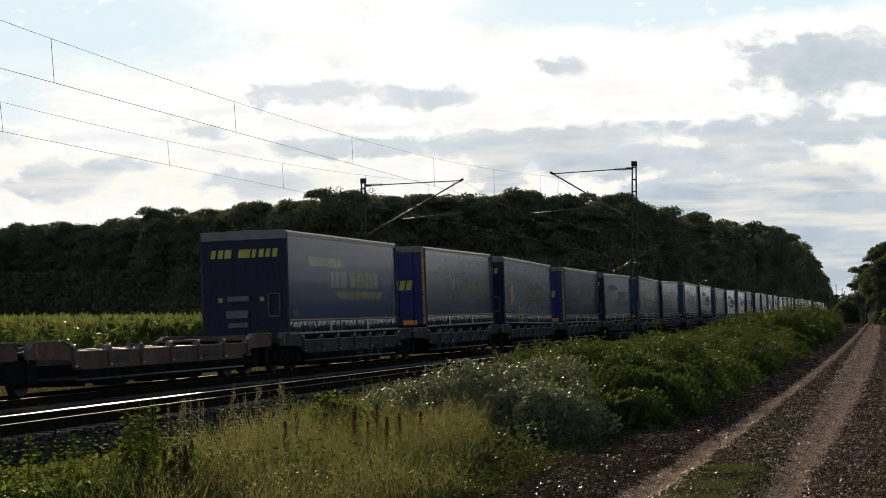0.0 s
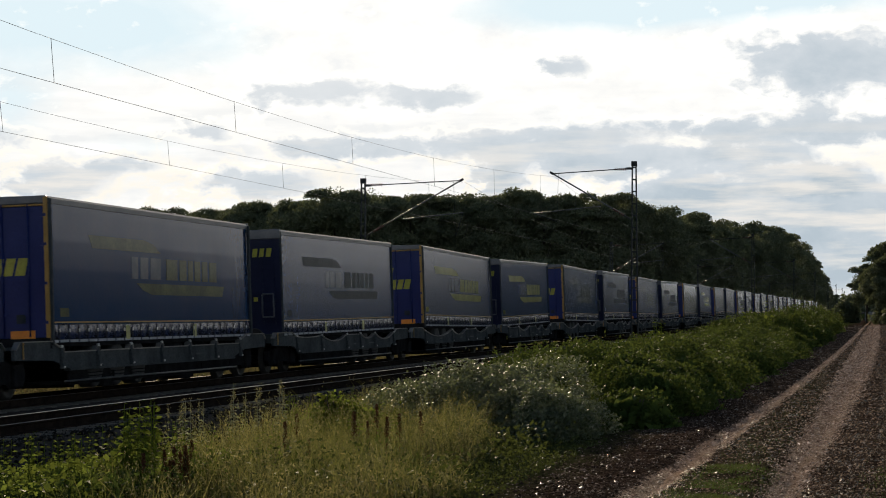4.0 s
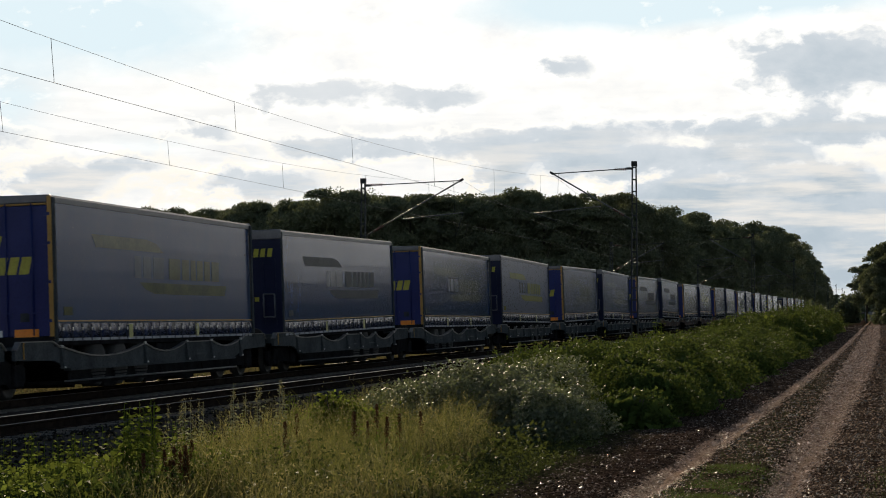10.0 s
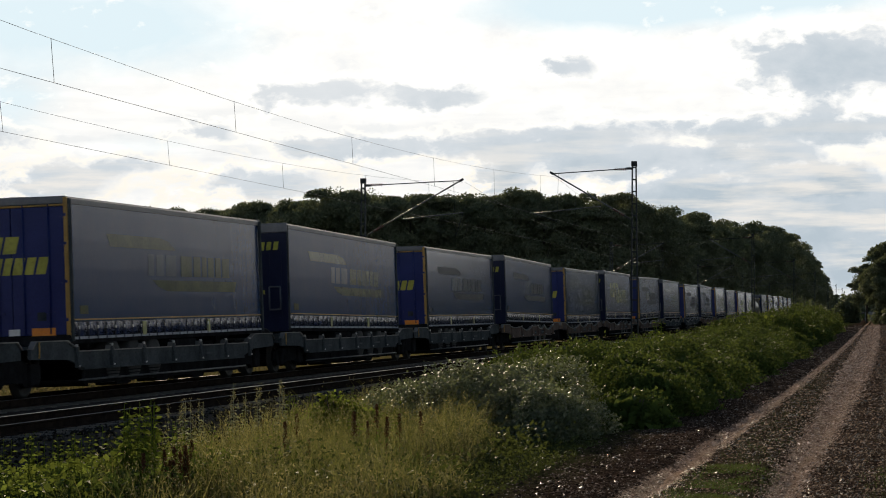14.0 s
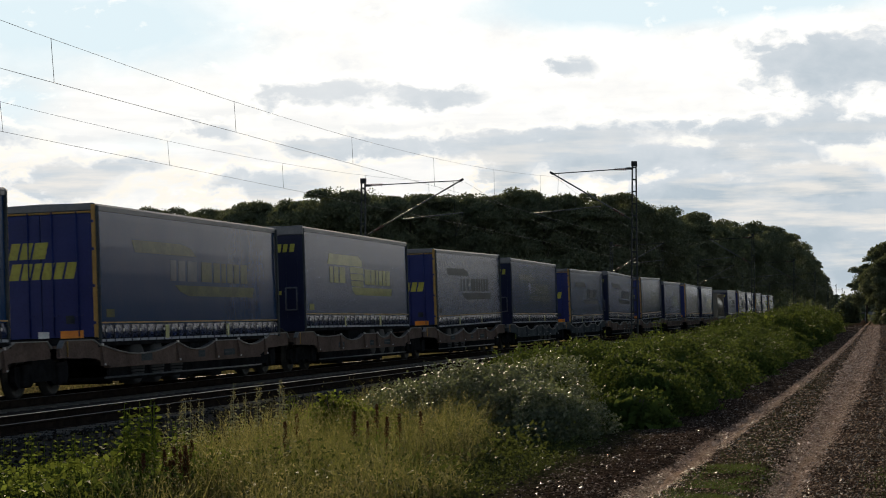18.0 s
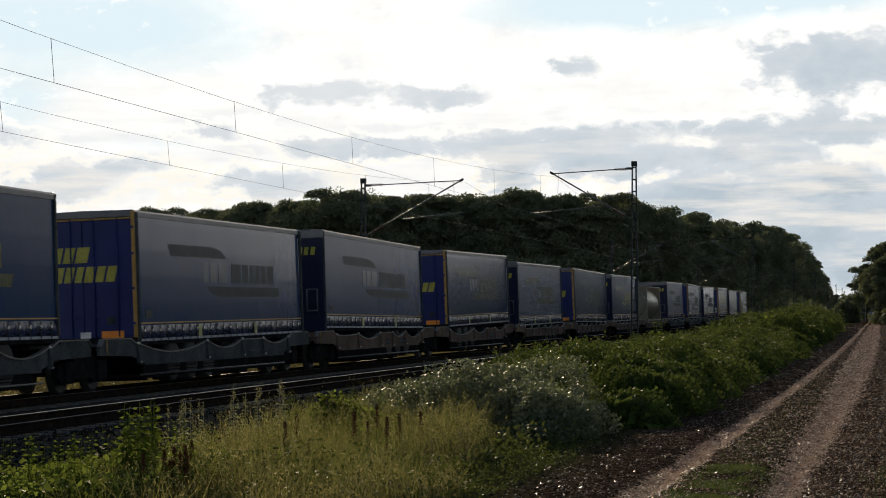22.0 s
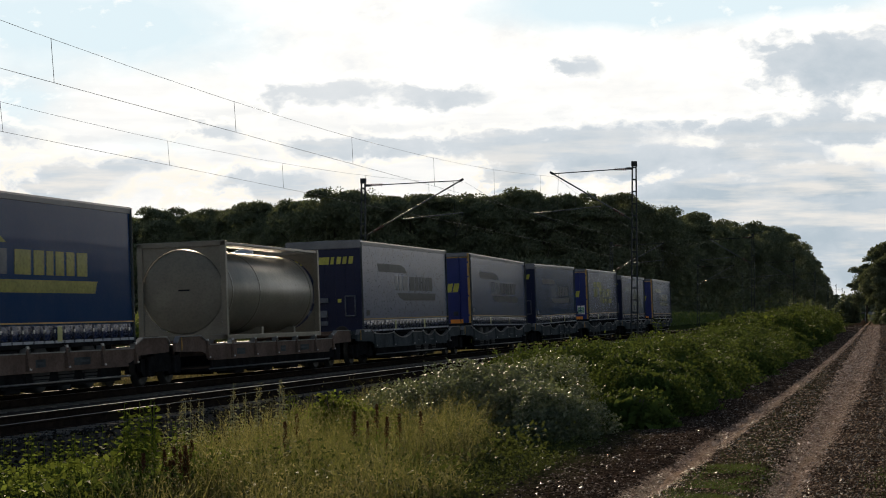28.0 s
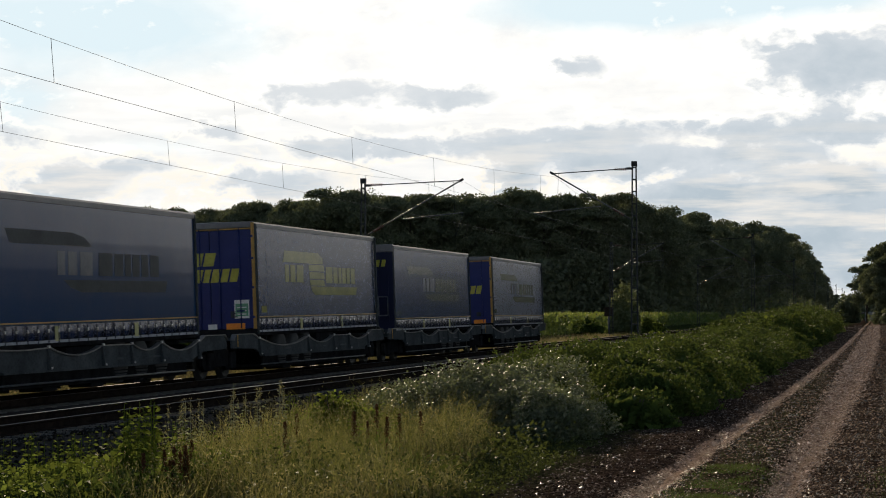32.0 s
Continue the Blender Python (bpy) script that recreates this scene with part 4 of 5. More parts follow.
def make_weeds():
    src = {k: weed(k, h, i) for i, (k, h) in enumerate((("nettle", 0.95), ("dock", 0.8), ("thistle", 1.05)))}
    first = dict.fromkeys(src, True)

    def put(kind, x, y, s, r):
        m = Matrix.LocRotScale((x, y, ground_z(x, y)), Euler((0, 0, r)), (s, s, s))
        if first[kind]:
            src[kind].matrix_basis = m
            first[kind] = False
        else:
            o = copy_thing(src[kind], m)
            o.scale = (s, s, s)
    g = random.Random(8)

    def clump(kind, n, x, y, sx, sy, lo, hi):
        for k in range(n):
            put(kind, x + g.gauss(0, sx), y + g.gauss(0, sy), g.uniform(lo, hi), g.uniform(0, 6))
    clump("nettle", 110, -7.75, 18.9, 0.75, 1.0, 0.42, 0.88)      # nettles at the near edge of the meadow
    clump("nettle", 14, -7.02, 18.9, 0.1, 0.15, 0.95, 1.12)
    clump("nettle", 12, -6.82, 18.5, 0.1, 0.15, 0.7, 0.9)
    clump("nettle", 16, -7.95, 29.8, 0.5, 0.5, 0.6, 0.95)
    bush("shrub", "young green leafy shrub at the edge of the meadow", [(-7.95, 29.8, 0.5, 0.8), (-7.5, 29.5, 0.5, 0.62), (-8.25, 30.1, 0.35, 0.9), (-7.1, 30.2, 0.5, 0.55)], 5200, 0.075, NETTLE_LEAF, 90, 0.2)
    clump("nettle", 12, -8.6, 33, 0.7, 1.2, 0.6, 0.9)
    clump("dock", 10, -6.4, 18.15, 0.13, 0.1, 0.6, 0.78)
    clump("dock", 12, -6.9, 23.5, 1.0, 1.8, 0.55, 0.85)
    clump("thistle", 7, -9.2, 26.7, 0.14, 0.25, 0.75, 0.95)
    clump("thistle", 9, -8.75, 28.5, 0.2, 0.3, 0.8, 1.0)
    for x, y, k in ((-6.6, 62, 1.75), (-6.5, 62.3, 1.6), (-6.2, 58, 1.75), (-5.7, 55, 1.65), (-5.1, 78, 2.3), (-5.0, 96, 2.5)):   # shoots over the hedge
        put("nettle", x, y, k, 2.0 * y)
    clump("nettle", 26, -7.3, 24.0, 1.0, 2.5, 0.45, 0.75)


def make_trackside():
    """Rough weeds and willowherb along the far side of the railway."""
    n = 26000
    y = 30 + 150 * rng.random(n) ** 1.5
    x = rng.uniform(-25.5, -20.6, n)
    v, f = blades(np.stack([x, y, np.full(n, -0.48)], 1), rng.uniform(0.12, 0.5, n), np.full(n, 0.018), rng.uniform(0.1, 0.7, n))
    tagged(raw("trackside_grass", v, f, HERB), "rough pink-brown grass beyond the far rails", "grass", kind="stuff")
    k = 16000
    y, x = 30 + 70 * rng.random(k) ** 1.2, rng.uniform(-24, -20.8, k)
    v, f = leaf_quads(np.stack([x, y, rng.uniform(-0.3, 0.35, k)], 1), 0.09, 0.06, 0.8)
    tagged(raw("willowherb", v, f, HERB), "pink-tinged flowering weeds beyond the far rails", "weeds", kind="stuff")


def make_maize():
    """The maize field beyond the line."""
    n = 5200
    x, y = -26 - 60 * rng.random(n) ** 2.2, 45 + 300 * rng.random(n) ** 1.7
    x = np.round(x / 0.75) * 0.75
    h = rng.uniform(1.75, 2.1, n)
    gz = np.array([ground_z(a, 0) for a in x])
    leaves = []
    for k in range(9):
        z = (0.25 + 0.085 * k) * h
        leaves.append(np.stack([x + rng.normal(size=n) * 0.12, y + rng.normal(size=n) * 0.12, z + gz], 1))
    p = np.concatenate(leaves)
    v, f = leaf_quads(p, rng.uniform(0.45, 0.8, len(p)), 0.11, 0.7)
    tagged(raw("maize_field", v, f, CORN), "ripening green maize in a field beyond the railway", "maize", kind="stuff")
    q = np.stack([x, y, h + gz], 1)
    q = np.concatenate([q + rng.normal(size=q.shape) * 0.06 for k in range(3)])
    v, f = leaf_quads(q, 0.3, 0.03, 2.5)
    tagged(raw("maize_tassels", v, f, TASSEL), "pale yellow tassels on top of the maize", "maize", kind="stuff")
    # the far part of the field, rank behind rank
    m = 45000
    d = 75 + 270 * rng.random(m) ** 1.2
    uu = rng.uniform(-9, 6, m)
    a = radians(12.02)
    right = uu * 100 / 3622 * d
    px, py = right * math.cos(a) - d * math.sin(a), right * math.sin(a) + d * math.cos(a)
    ok = px < -26
    v, f = leaf_quads(np.stack([px, py, np.array([ground_z(a, 0) for a in px]) + 1.45 + 0.5 * rng.random(m)], 1)[ok], 0.9, 0.3, 0.8)
    tagged(raw("far_maize", v, f, CORN), "far ranks of green maize", "maize", kind="stuff")


SKY_RING = make_sky()
make_ground()
make_track(FAR_X, "far railway track with concrete sleepers in dark ballast", DIMMED_HEAD)
make_track(NEAR_X, "empty near railway track with shiny rail heads", RAIL_HEAD)
for k in range(7):
    lattice_mast(pose(-10.3, 88.0 + SPAN * k, 0.0), 8.1, -3.55, "grey lattice mast with a tubular cantilever", k < 3)
    lattice_mast(pose(-22.1, FIRST + SPAN * k, -0.3), 7.75, 4.35, "dark lattice mast beyond the far track", k < 3)
make_line(NEAR_X - 0.1, 7.62, 5.79, 1.17, 2.95, "wires over the empty near track")
make_line(FAR_X, 7.4, 5.57, 1.24, -0.6, "wires over the far track")
make_forest()
make_right_trees()
make_hedge()
make_track_end()
make_signal_box()
make_meadow()
make_weeds()
make_trackside()
make_maize()
make_stones()
make_clods()


# ---------------------------------------------------------------- the train
LEN, HALF, TOP, SILL = 13.6, 1.275, 4.22, 1.22


def curtain_material(name, gloss, spread):
    n = Nodes(name)
    v = n.coord("Object")
    oi = n.add("ObjectInfo")
    big, fine = n.noise(n.coord("Object", (1, 1, 0.25)), 1.6, 4.0), n.noise(v, 14.0, 5.0)
    dust = n.ramp(n.math('MULTIPLY', n.noise(v, 0.7, 6.0, 0.7), n.math('ADD', fine, 0.6)), [(0.4, (0, 0, 0)), (0.85, (1, 1, 1))])
    tone = n.mix(oi.outputs["Random"], (0.006, 0.032, 0.098), (0.011, 0.042, 0.118))
    tone = n.mix(n.math('MULTIPLY', dust, 0.15), tone, (0.09, 0.10, 0.12))
    sep = n.add("SeparateXYZ")
    n.link(v, sep.inputs[0])
    slat = n.math('POWER', n.math('ABSOLUTE', n.math('SINE', n.math('MULTIPLY', sep.outputs[2], 5.2))), 8.0)
    each = n.math('FRACT', n.math('MULTIPLY', oi.outputs["Random"], 7.3))
    # tension ripples where the curtain is hooked to its end posts, stronger on some trailers
    edge = n.math('MINIMUM', sep.outputs[1], n.math('SUBTRACT', LEN, sep.outputs[1]))
    pull = n.math('MULTIPLY', n.math('MAXIMUM', n.math('SUBTRACT', 1.0, n.math('DIVIDE', edge, 0.55)), 0.0), each)
    ripple = n.math('MULTIPLY', n.math('SINE', n.math('MULTIPLY_ADD', sep.outputs[2], 34.0, n.math('MULTIPLY', big, 9.0))), pull)
    n.bump(n.math('ADD', n.math('ADD', n.math('MULTIPLY', ripple, 0.5), n.math('ADD', big, n.math('MULTIPLY', slat, 0.16))), n.math('MULTIPLY', fine, 0.04)), 0.09, 0.05)
    return n.base(tone, n.math('MULTIPLY_ADD', fine, 0.10, n.math('MULTIPLY_ADD', each, 0.14, 0.10)), 0.0, n.math('MULTIPLY_ADD', each, spread, gloss))


CURTAIN = curtain_material("blue_trailer_curtain", 0.105, 0.08)
DULL_CURTAIN = curtain_material("dull_dark_trailer_curtain", 0.045, 0.03)
NAVY = worn("navy_lacquer", (0.005, 0.008, 0.03), (0.009, 0.014, 0.046), 0.45, 0, 1.0, 25.0, 0.03, 0.2)
PALE_EDGE = worn("pale_hem_edge", (0.16, 0.18, 0.22), (0.30, 0.32, 0.37), 0.4, 0, 6.0, 25.0, 0.1, 0.3)
HEM = worn("dusty_curtain_hem", (0.008, 0.015, 0.05), (0.018, 0.028, 0.075), 0.26, 0, 2.0, 25.0, 0.1, 0.14)
RAIL_PAINT = worn("grey_blue_rail_paint", (0.07, 0.075, 0.09), (0.12, 0.125, 0.14), 0.35, 0.2, 2.0, 25.0, 0.05)
NAVY_DOOR = worn("royal_blue_doors", (0.009, 0.018, 0.10), (0.015, 0.027, 0.135), 0.4, 0, 1.0, 25.0, 0.03, 0.25)
YELLOW = worn("yellow_print", (0.33, 0.31, 0.03), (0.43, 0.39, 0.05), 0.4, 0, 2.0, 12.0, 0.02, 0.5, (1, 1, 1), 0.5)
SIDE_YELLOW = worn("weathered_yellow_print", (0.20, 0.19, 0.045), (0.28, 0.26, 0.06), 0.2, 0, 2.0, 12.0, 0.01, 0.115, (1, 1, 1), 0.6)
DULL_YELLOW = worn("faded_yellow_print", (0.06, 0.068, 0.04), (0.105, 0.11, 0.05), 0.2, 0, 2.0, 12.0, 0.01, 0.115, (1, 1, 1), 0.6)
PALE = worn("grey_print", (0.022, 0.030, 0.038), (0.045, 0.054, 0.06), 0.35, 0, 2.0, 12.0, 0.01, 0.03)
WORN_WHITE = worn("worn_white_print", (0.075, 0.085, 0.11), (0.13, 0.14, 0.16), 0.2, 0, 2.0, 12.0, 0.01, 0.115)
SPRAY = worn("pale_green_spray", (0.10, 0.135, 0.09), (0.17, 0.21, 0.15), 0.25, 0, 3.0, 12.0, 0.02, 0.12, (1, 1, 1), 0.7)
ORANGE = worn("orange_plate", (0.75, 0.22, 0.02), (0.85, 0.30, 0.03), 0.4, 0, 3.0, 30.0, 0.02)
GOLD = worn("ochre_edge_paint", (0.32, 0.17, 0.03), (0.42, 0.24, 0.05), 0.5, 0, 3.0, 30.0, 0.05)
MARKER = worn("pale_yellow_patch", (0.30, 0.29, 0.10), (0.42, 0.40, 0.15), 0.5, 0, 3.0, 30.0, 0.05)
ALU = worn("dull_aluminium", (0.40, 0.40, 0.41), (0.56, 0.56, 0.57), 0.38, 0.9, 2.0, 30.0, 0.05)
ROOF = worn("translucent_white_roof", (0.24, 0.24, 0.25), (0.34, 0.34, 0.35), 0.5, 0, 1.0, 10.0, 0.2)
CHASSIS = worn("dark_chassis_paint", (0.010, 0.010, 0.011), (0.022, 0.022, 0.024), 0.9, 0, 3.0, 30.0, 0.1, 0.0)
RUBBER = worn("tyre_rubber", (0.012, 0.012, 0.012), (0.025, 0.025, 0.025), 0.85, 0, 6.0, 50.0, 0.2)
STRAP = worn("strap_webbing", (0.008, 0.010, 0.022), (0.02, 0.024, 0.04), 0.7, 0, 8.0, 60.0, 0.1, 0.1)
BUCKLE = worn("steel_buckle", (0.4, 0.4, 0.41), (0.55, 0.55, 0.56), 0.4, 1.0, 8.0, 60.0, 0.05)
WHITE = worn("white_plate", (0.6, 0.6, 0.58), (0.75, 0.75, 0.72), 0.5, 0, 4.0, 30.0, 0.02)
GREEN_PLATE = worn("green_sticker", (0.10, 0.28, 0.16), (0.16, 0.36, 0.22), 0.5, 0, 4.0, 30.0, 0.02)
BROWN_WAGON = worn("brown_wagon_paint", (0.085, 0.060, 0.050), (0.155, 0.112, 0.093), 0.85, 0, 1.4, 20.0, 0.15, 0.03, (1, 1, 1), 0.6)
GREY_WAGON = worn("grey_wagon_paint", (0.036, 0.042, 0.046), (0.082, 0.09, 0.096), 0.85, 0, 1.4, 20.0, 0.15, 0.03, (1, 1, 1), 0.6)
WORN_STEEL = worn("worn_flange_steel", (0.10, 0.10, 0.10), (0.2, 0.19, 0.18), 0.5, 0.3, 3.0, 30.0, 0.1, 0.4)
WHEEL_STEEL = worn("wheel_steel", (0.010, 0.009, 0.008), (0.022, 0.019, 0.017), 0.7, 0.2, 4.0, 30.0, 0.1)
TANK_PAINT = worn("cream_tank_paint", (0.125, 0.108, 0.082), (0.185, 0.163, 0.125), 0.34, 0, 1.0, 18.0, 0.04, 0.3, (1, 1, 1), 0.4)

def side_print(t, side, colour, block=False):
    """The print on one curtain: two slanted bars with a block of letter-like strokes between them."""
    def put(name, pts, mat):
        if side < 0:
            pts = [(LEN - a, b) for a, b in pts]
        x = side * (HALF - 0.031)
        part(name, prism(bmesh.new(), pts, 'x', x, x + side * 0.0095), mat, t)
    if block:                                                 # two bars joined by a solid block, letters on both sides of it
        put("print_bar", [(2.95, 3.5), (6.5, 3.5), (7.0, 3.36), (7.06, 3.17), (2.75, 3.17)], colour)
        for z0, z1 in ((2.95, 3.14), (2.72, 2.92), (2.52, 2.69)):
            put("print_block", [(5.44 + 0.25 * (3.14 - z1), z1), (7.12, z1), (7.2, z0), (5.44 + 0.25 * (3.14 - z0), z0)], colour)
        put("print_bar", [(5.62, 2.49), (11.15, 2.49), (11.0, 2.24), (6.1, 2.24), (5.8, 2.33)], colour)
        strokes = ((2.95, 0.4), (3.5, 0.5), (4.14, 0.72), (7.36, 0.78), (8.24, 0.52), (8.86, 0.36), (9.32, 0.44), (9.86, 0.42), (10.38, 0.52))
    else:
        put("print_bar", [(2.24, 3.5), (5.6, 3.5), (6.3, 3.42), (6.74, 3.22), (2.45, 3.22)], colour)
        put("print_bar", [(5.1, 2.5), (11.45, 2.5), (11.3, 2.24), (6.1, 2.24), (5.5, 2.34)], colour)
        strokes = ((4.8, 0.42), (5.36, 0.52), (6.02, 0.74), (7.1, 0.82), (8.04, 0.54), (8.68, 0.38), (9.16, 0.46), (9.74, 0.44), (10.3, 0.6))
    for k, (a, w) in enumerate(strokes):
        ink = WORN_WHITE if k < 3 and not block else colour
        put("print_stroke", [(a, 2.6), (a + w * 0.96, 2.6), (a + w, 3.1), (a + w * 0.04, 3.1)], ink)
    put("side_label", [(0.58, 1.74), (1.05, 1.74), (1.05, 1.92), (0.58, 1.92)], colour)


LOOK = {False: 0.0, True: 40.0}


def make_trailer(colour, label, turned, block=False):
    """A curtain-sided semi-trailer; its front wall stands at y = 0, its rear doors at y = LEN. Origin on the rails' level."""
    t = thing("semi_trailer", label, "trailer", "trailers on the train")
    # curtains with slight bulges between the pillars
    for side in (1, -1):
        bm = bmesh.new()
        ny, nz = 69, 8
        grid = [[bm.verts.new((side * (HALF - 0.03 + 0.004 * abs(math.sin(math.pi * j / 17.0)) + 0.003 * noise.noise((j * 0.45, i * 0.6, side * 3.0))),
                               0.06 + (LEN - 0.12) * j / (ny - 1), SILL + 0.36 + (TOP - 0.14 - SILL - 0.36) * i / (nz - 1))) for j in range(ny)] for i in range(nz)]
        for i in range(nz - 1):
            for j in range(ny - 1):
                bm.faces.new((grid[i][j], grid[i][j + 1], grid[i + 1][j + 1], grid[i + 1][j])).smooth = True
        cur = part("curtain", bm, CURTAIN, t)
        # crumpled hem below the belt line
        bm = bmesh.new()
        ny, nz = 165, 5
        grid = [[bm.verts.new((side * (HALF - 0.045 + (0.0, 0.024, 0.03, 0.02, 0.0)[i] * math.sqrt(abs(math.sin(math.pi * (j * 13.48 / 164 - 0.39) / 0.53))) + 0.016 * noise.noise((j * 0.62, i * 1.9, side * 5.0 + LOOK[turned])) + 0.010 * noise.noise((j * 0.14, i * 0.9, side * 9.0))),
                               0.06 + (LEN - 0.12) * j / (ny - 1), SILL + 0.02 + 0.012 * noise.noise((j * 0.5, 3.0, side)) + 0.35 * i / (nz - 1))) for j in range(ny)] for i in range(nz)]
        for i in range(nz - 1):
            for j in range(ny - 1):
                bm.faces.new((grid[i][j], grid[i][j + 1], grid[i + 1][j + 1], grid[i + 1][j])).smooth = True
        part("curtain_hem", bm, HEM, cur)
        part("hem_rail", boxed(min(side * (HALF - 0.01), side * (HALF + 0.006)), max(side * (HALF - 0.01), side * (HALF + 0.006)), 0.06, LEN - 0.06, SILL - 0.012, SILL + 0.045), PALE_EDGE, cur, "bright lower edge rail")
        part("belt_line", boxed(side * HALF - 0.004, side * HALF + 0.004, 0.08, LEN - 0.08, SILL + 0.39, SILL + 0.42), GOLD, cur)
        part("cant_rail", prism(bmesh.new(), [(side * (HALF - 0.06), TOP - 0.15), (side * HALF, TOP - 0.15), (side * (HALF + 0.006), TOP - 0.05), (side * (HALF - 0.03), TOP - 0.005), (side * (HALF - 0.09), TOP)], 'y', 0.02, LEN - 0.02), RAIL_PAINT, t)
        part("side_rave", boxed(side * (HALF - 0.1), side * (HALF - 0.035), 0.05, LEN - 0.05, SILL - 0.1, SILL + 0.12), CHASSIS, t)
        shown = (side > 0) != turned
        strap = None
        for k in range(25 if shown else 0):
            y = 0.45 + 0.53 * k
            m = pose(0, y, 0)
            if strap is None:
                bm = boxed(side * (HALF - 0.005), side * (HALF + 0.010), -0.026, 0.026, SILL - 0.03, SILL + 0.34)
                many = len(bm.faces)
                box(bm, side * (HALF + 0.010), side * (HALF + 0.022), -0.03, 0.03, SILL + 0.2, SILL + 0.27, bevel=0.006)
                bm.faces.ensure_lookup_table()
                for fc in bm.faces[many:]:
                    fc.material_index = 1
                strap = part("strap", bm, STRAP, t, "webbing strap with a steel buckle")
                strap.data.materials.append(BUCKLE)
                strap.matrix_basis = m
            else:
                again("strap", strap, t, m)
        for y in (4.5, 9.1):
            part("marker_patch", boxed(side * (HALF + 0.002), side * (HALF + 0.008), y, y + 0.24, SILL + 0.02, SILL + 0.33), MARKER, t)
        for y in (0.0, LEN - 0.1):
            part("corner_post", boxed(side * HALF - 0.05, side * HALF + 0.01, y, y + 0.1, SILL - 0.05, TOP - 0.05, bevel=0.012), GREY_WAGON, t)
        if shown:
            side_print(t, side, colour, block)
    bm = bmesh.new()
    prism(bm, [(-HALF + 0.02, TOP - 0.06), (HALF - 0.02, TOP - 0.06), (HALF - 0.09, TOP + 0.005), (0, TOP + 0.03), (-HALF + 0.09, TOP + 0.005)], 'y', 0.03, LEN - 0.03)
    part("roof", bm, ROOF, t)
    # front wall with ribs, couplings and a plain lettered strip
    fw = part("front_wall", boxed(-HALF + 0.03, HALF - 0.03, -0.02, 0.03, SILL - 0.1, TOP - 0.02, bevel=0.01), NAVY, t)
    part("header", boxed(-HALF, HALF, -0.05, 0.05, TOP - 0.26, TOP + 0.015, bevel=0.025), RAIL_PAINT, fw, "grey-blue header rail")
    for k in range(0 if turned else 7):
        x = -1.05 + 0.35 * k
        part("rib", boxed(x - 0.03, x + 0.03, -0.035, -0.018, SILL + 0.3, TOP - 0.8), NAVY, fw)
    for k, w in enumerate((0.13, 0.15, 0.2, 0.0, 0.2, 0.15, 0.11, 0.14, 0.13, 0.14)):
        if w and not turned:
            x = -1.0 + 0.205 * k
            part("print_stroke", prism(bmesh.new(), [(x, 3.46), (x + w, 3.46), (x + w + 0.04, 3.7), (x + 0.04, 3.7)], 'y', -0.045, -0.037), YELLOW, fw)
    for x0, x1, z0, z1 in ((-0.55, 0.1, 1.72, 1.95), (-0.5, 0.15, 2.2, 2.36), (-0.5, 0.1, 1.45, 1.6)):
        part("coupling_box", boxed(x0, x1, -0.16, -0.03, z0, z1, bevel=0.02), WORN_WHITE, fw, "pale grey coupling box")
    part("reflector", boxed(-0.8, -0.68, -0.055, -0.036, 2.2, 2.32), YELLOW, fw)
    part("reflector", boxed(0.45, 0.57, -0.055, -0.036, 2.2, 2.32), YELLOW, fw)
    bm = bmesh.new()
    for p, q in (((0.72, -0.1, 1.75), (0.72, -0.1, 2.4)), ((0.72, -0.1, 2.4), (1.05, -0.1, 2.4)), ((1.05, -0.1, 2.4), (1.05, -0.1, 1.75)), ((1.05, -0.1, 1.75), (0.72, -0.1, 1.75))):
        rod(bm, p, q, 0.022)
    part("ladder_frame", bm, RAIL_PAINT, fw)
    # rear doors
    for s in (-1, 1):
        d = part("rear_door", boxed(min(s * 0.01, s * (HALF - 0.09)), max(s * 0.01, s * (HALF - 0.09)), LEN - 0.03, LEN + 0.025, SILL + 0.1, TOP - 0.21, bevel=0.012), NAVY_DOOR, t)
        for x in (0.28, 0.85) if turned else ():
            part("lock_bar", rod(bmesh.new(), (s * x, LEN + 0.05, SILL + 0.12), (s * x, LEN + 0.05, TOP - 0.16), 0.016), NAVY_DOOR, d)
            part("lock_handle", boxed(s * x - 0.11, s * x + 0.11, LEN + 0.045, LEN + 0.075, 1.78, 1.82), NAVY_DOOR, d)
        for z in (1.6, 2.4, 3.2, 3.8) if turned else ():
            part("hinge", boxed(s * (HALF - 0.1) - 0.07, s * (HALF - 0.1) + 0.07, LEN + 0.02, LEN + 0.05, z, z + 0.06), NAVY_DOOR, d)
        part("door_frame_post", boxed(s * (HALF - 0.045) - 0.045, s * (HALF - 0.045) + 0.045, LEN - 0.06, LEN + 0.03, SILL, TOP - 0.02, bevel=0.01), GOLD, t, "ochre painted door post")
    part("door_header", boxed(-HALF + 0.09, HALF - 0.09, LEN - 0.06, LEN + 0.03, TOP - 0.2, TOP - 0.16, bevel=0.01), GOLD, t, "ochre painted door header")
    part("roof_bow", boxed(-HALF + 0.03, HALF - 0.03, LEN - 0.07, LEN + 0.02, TOP - 0.155, TOP + 0.01, bevel=0.02), RAIL_PAINT, t)
    part("rear_sill", boxed(-HALF, HALF, LEN - 0.08, LEN + 0.05, SILL - 0.14, SILL + 0.09, bevel=0.015), CHASSIS, t)
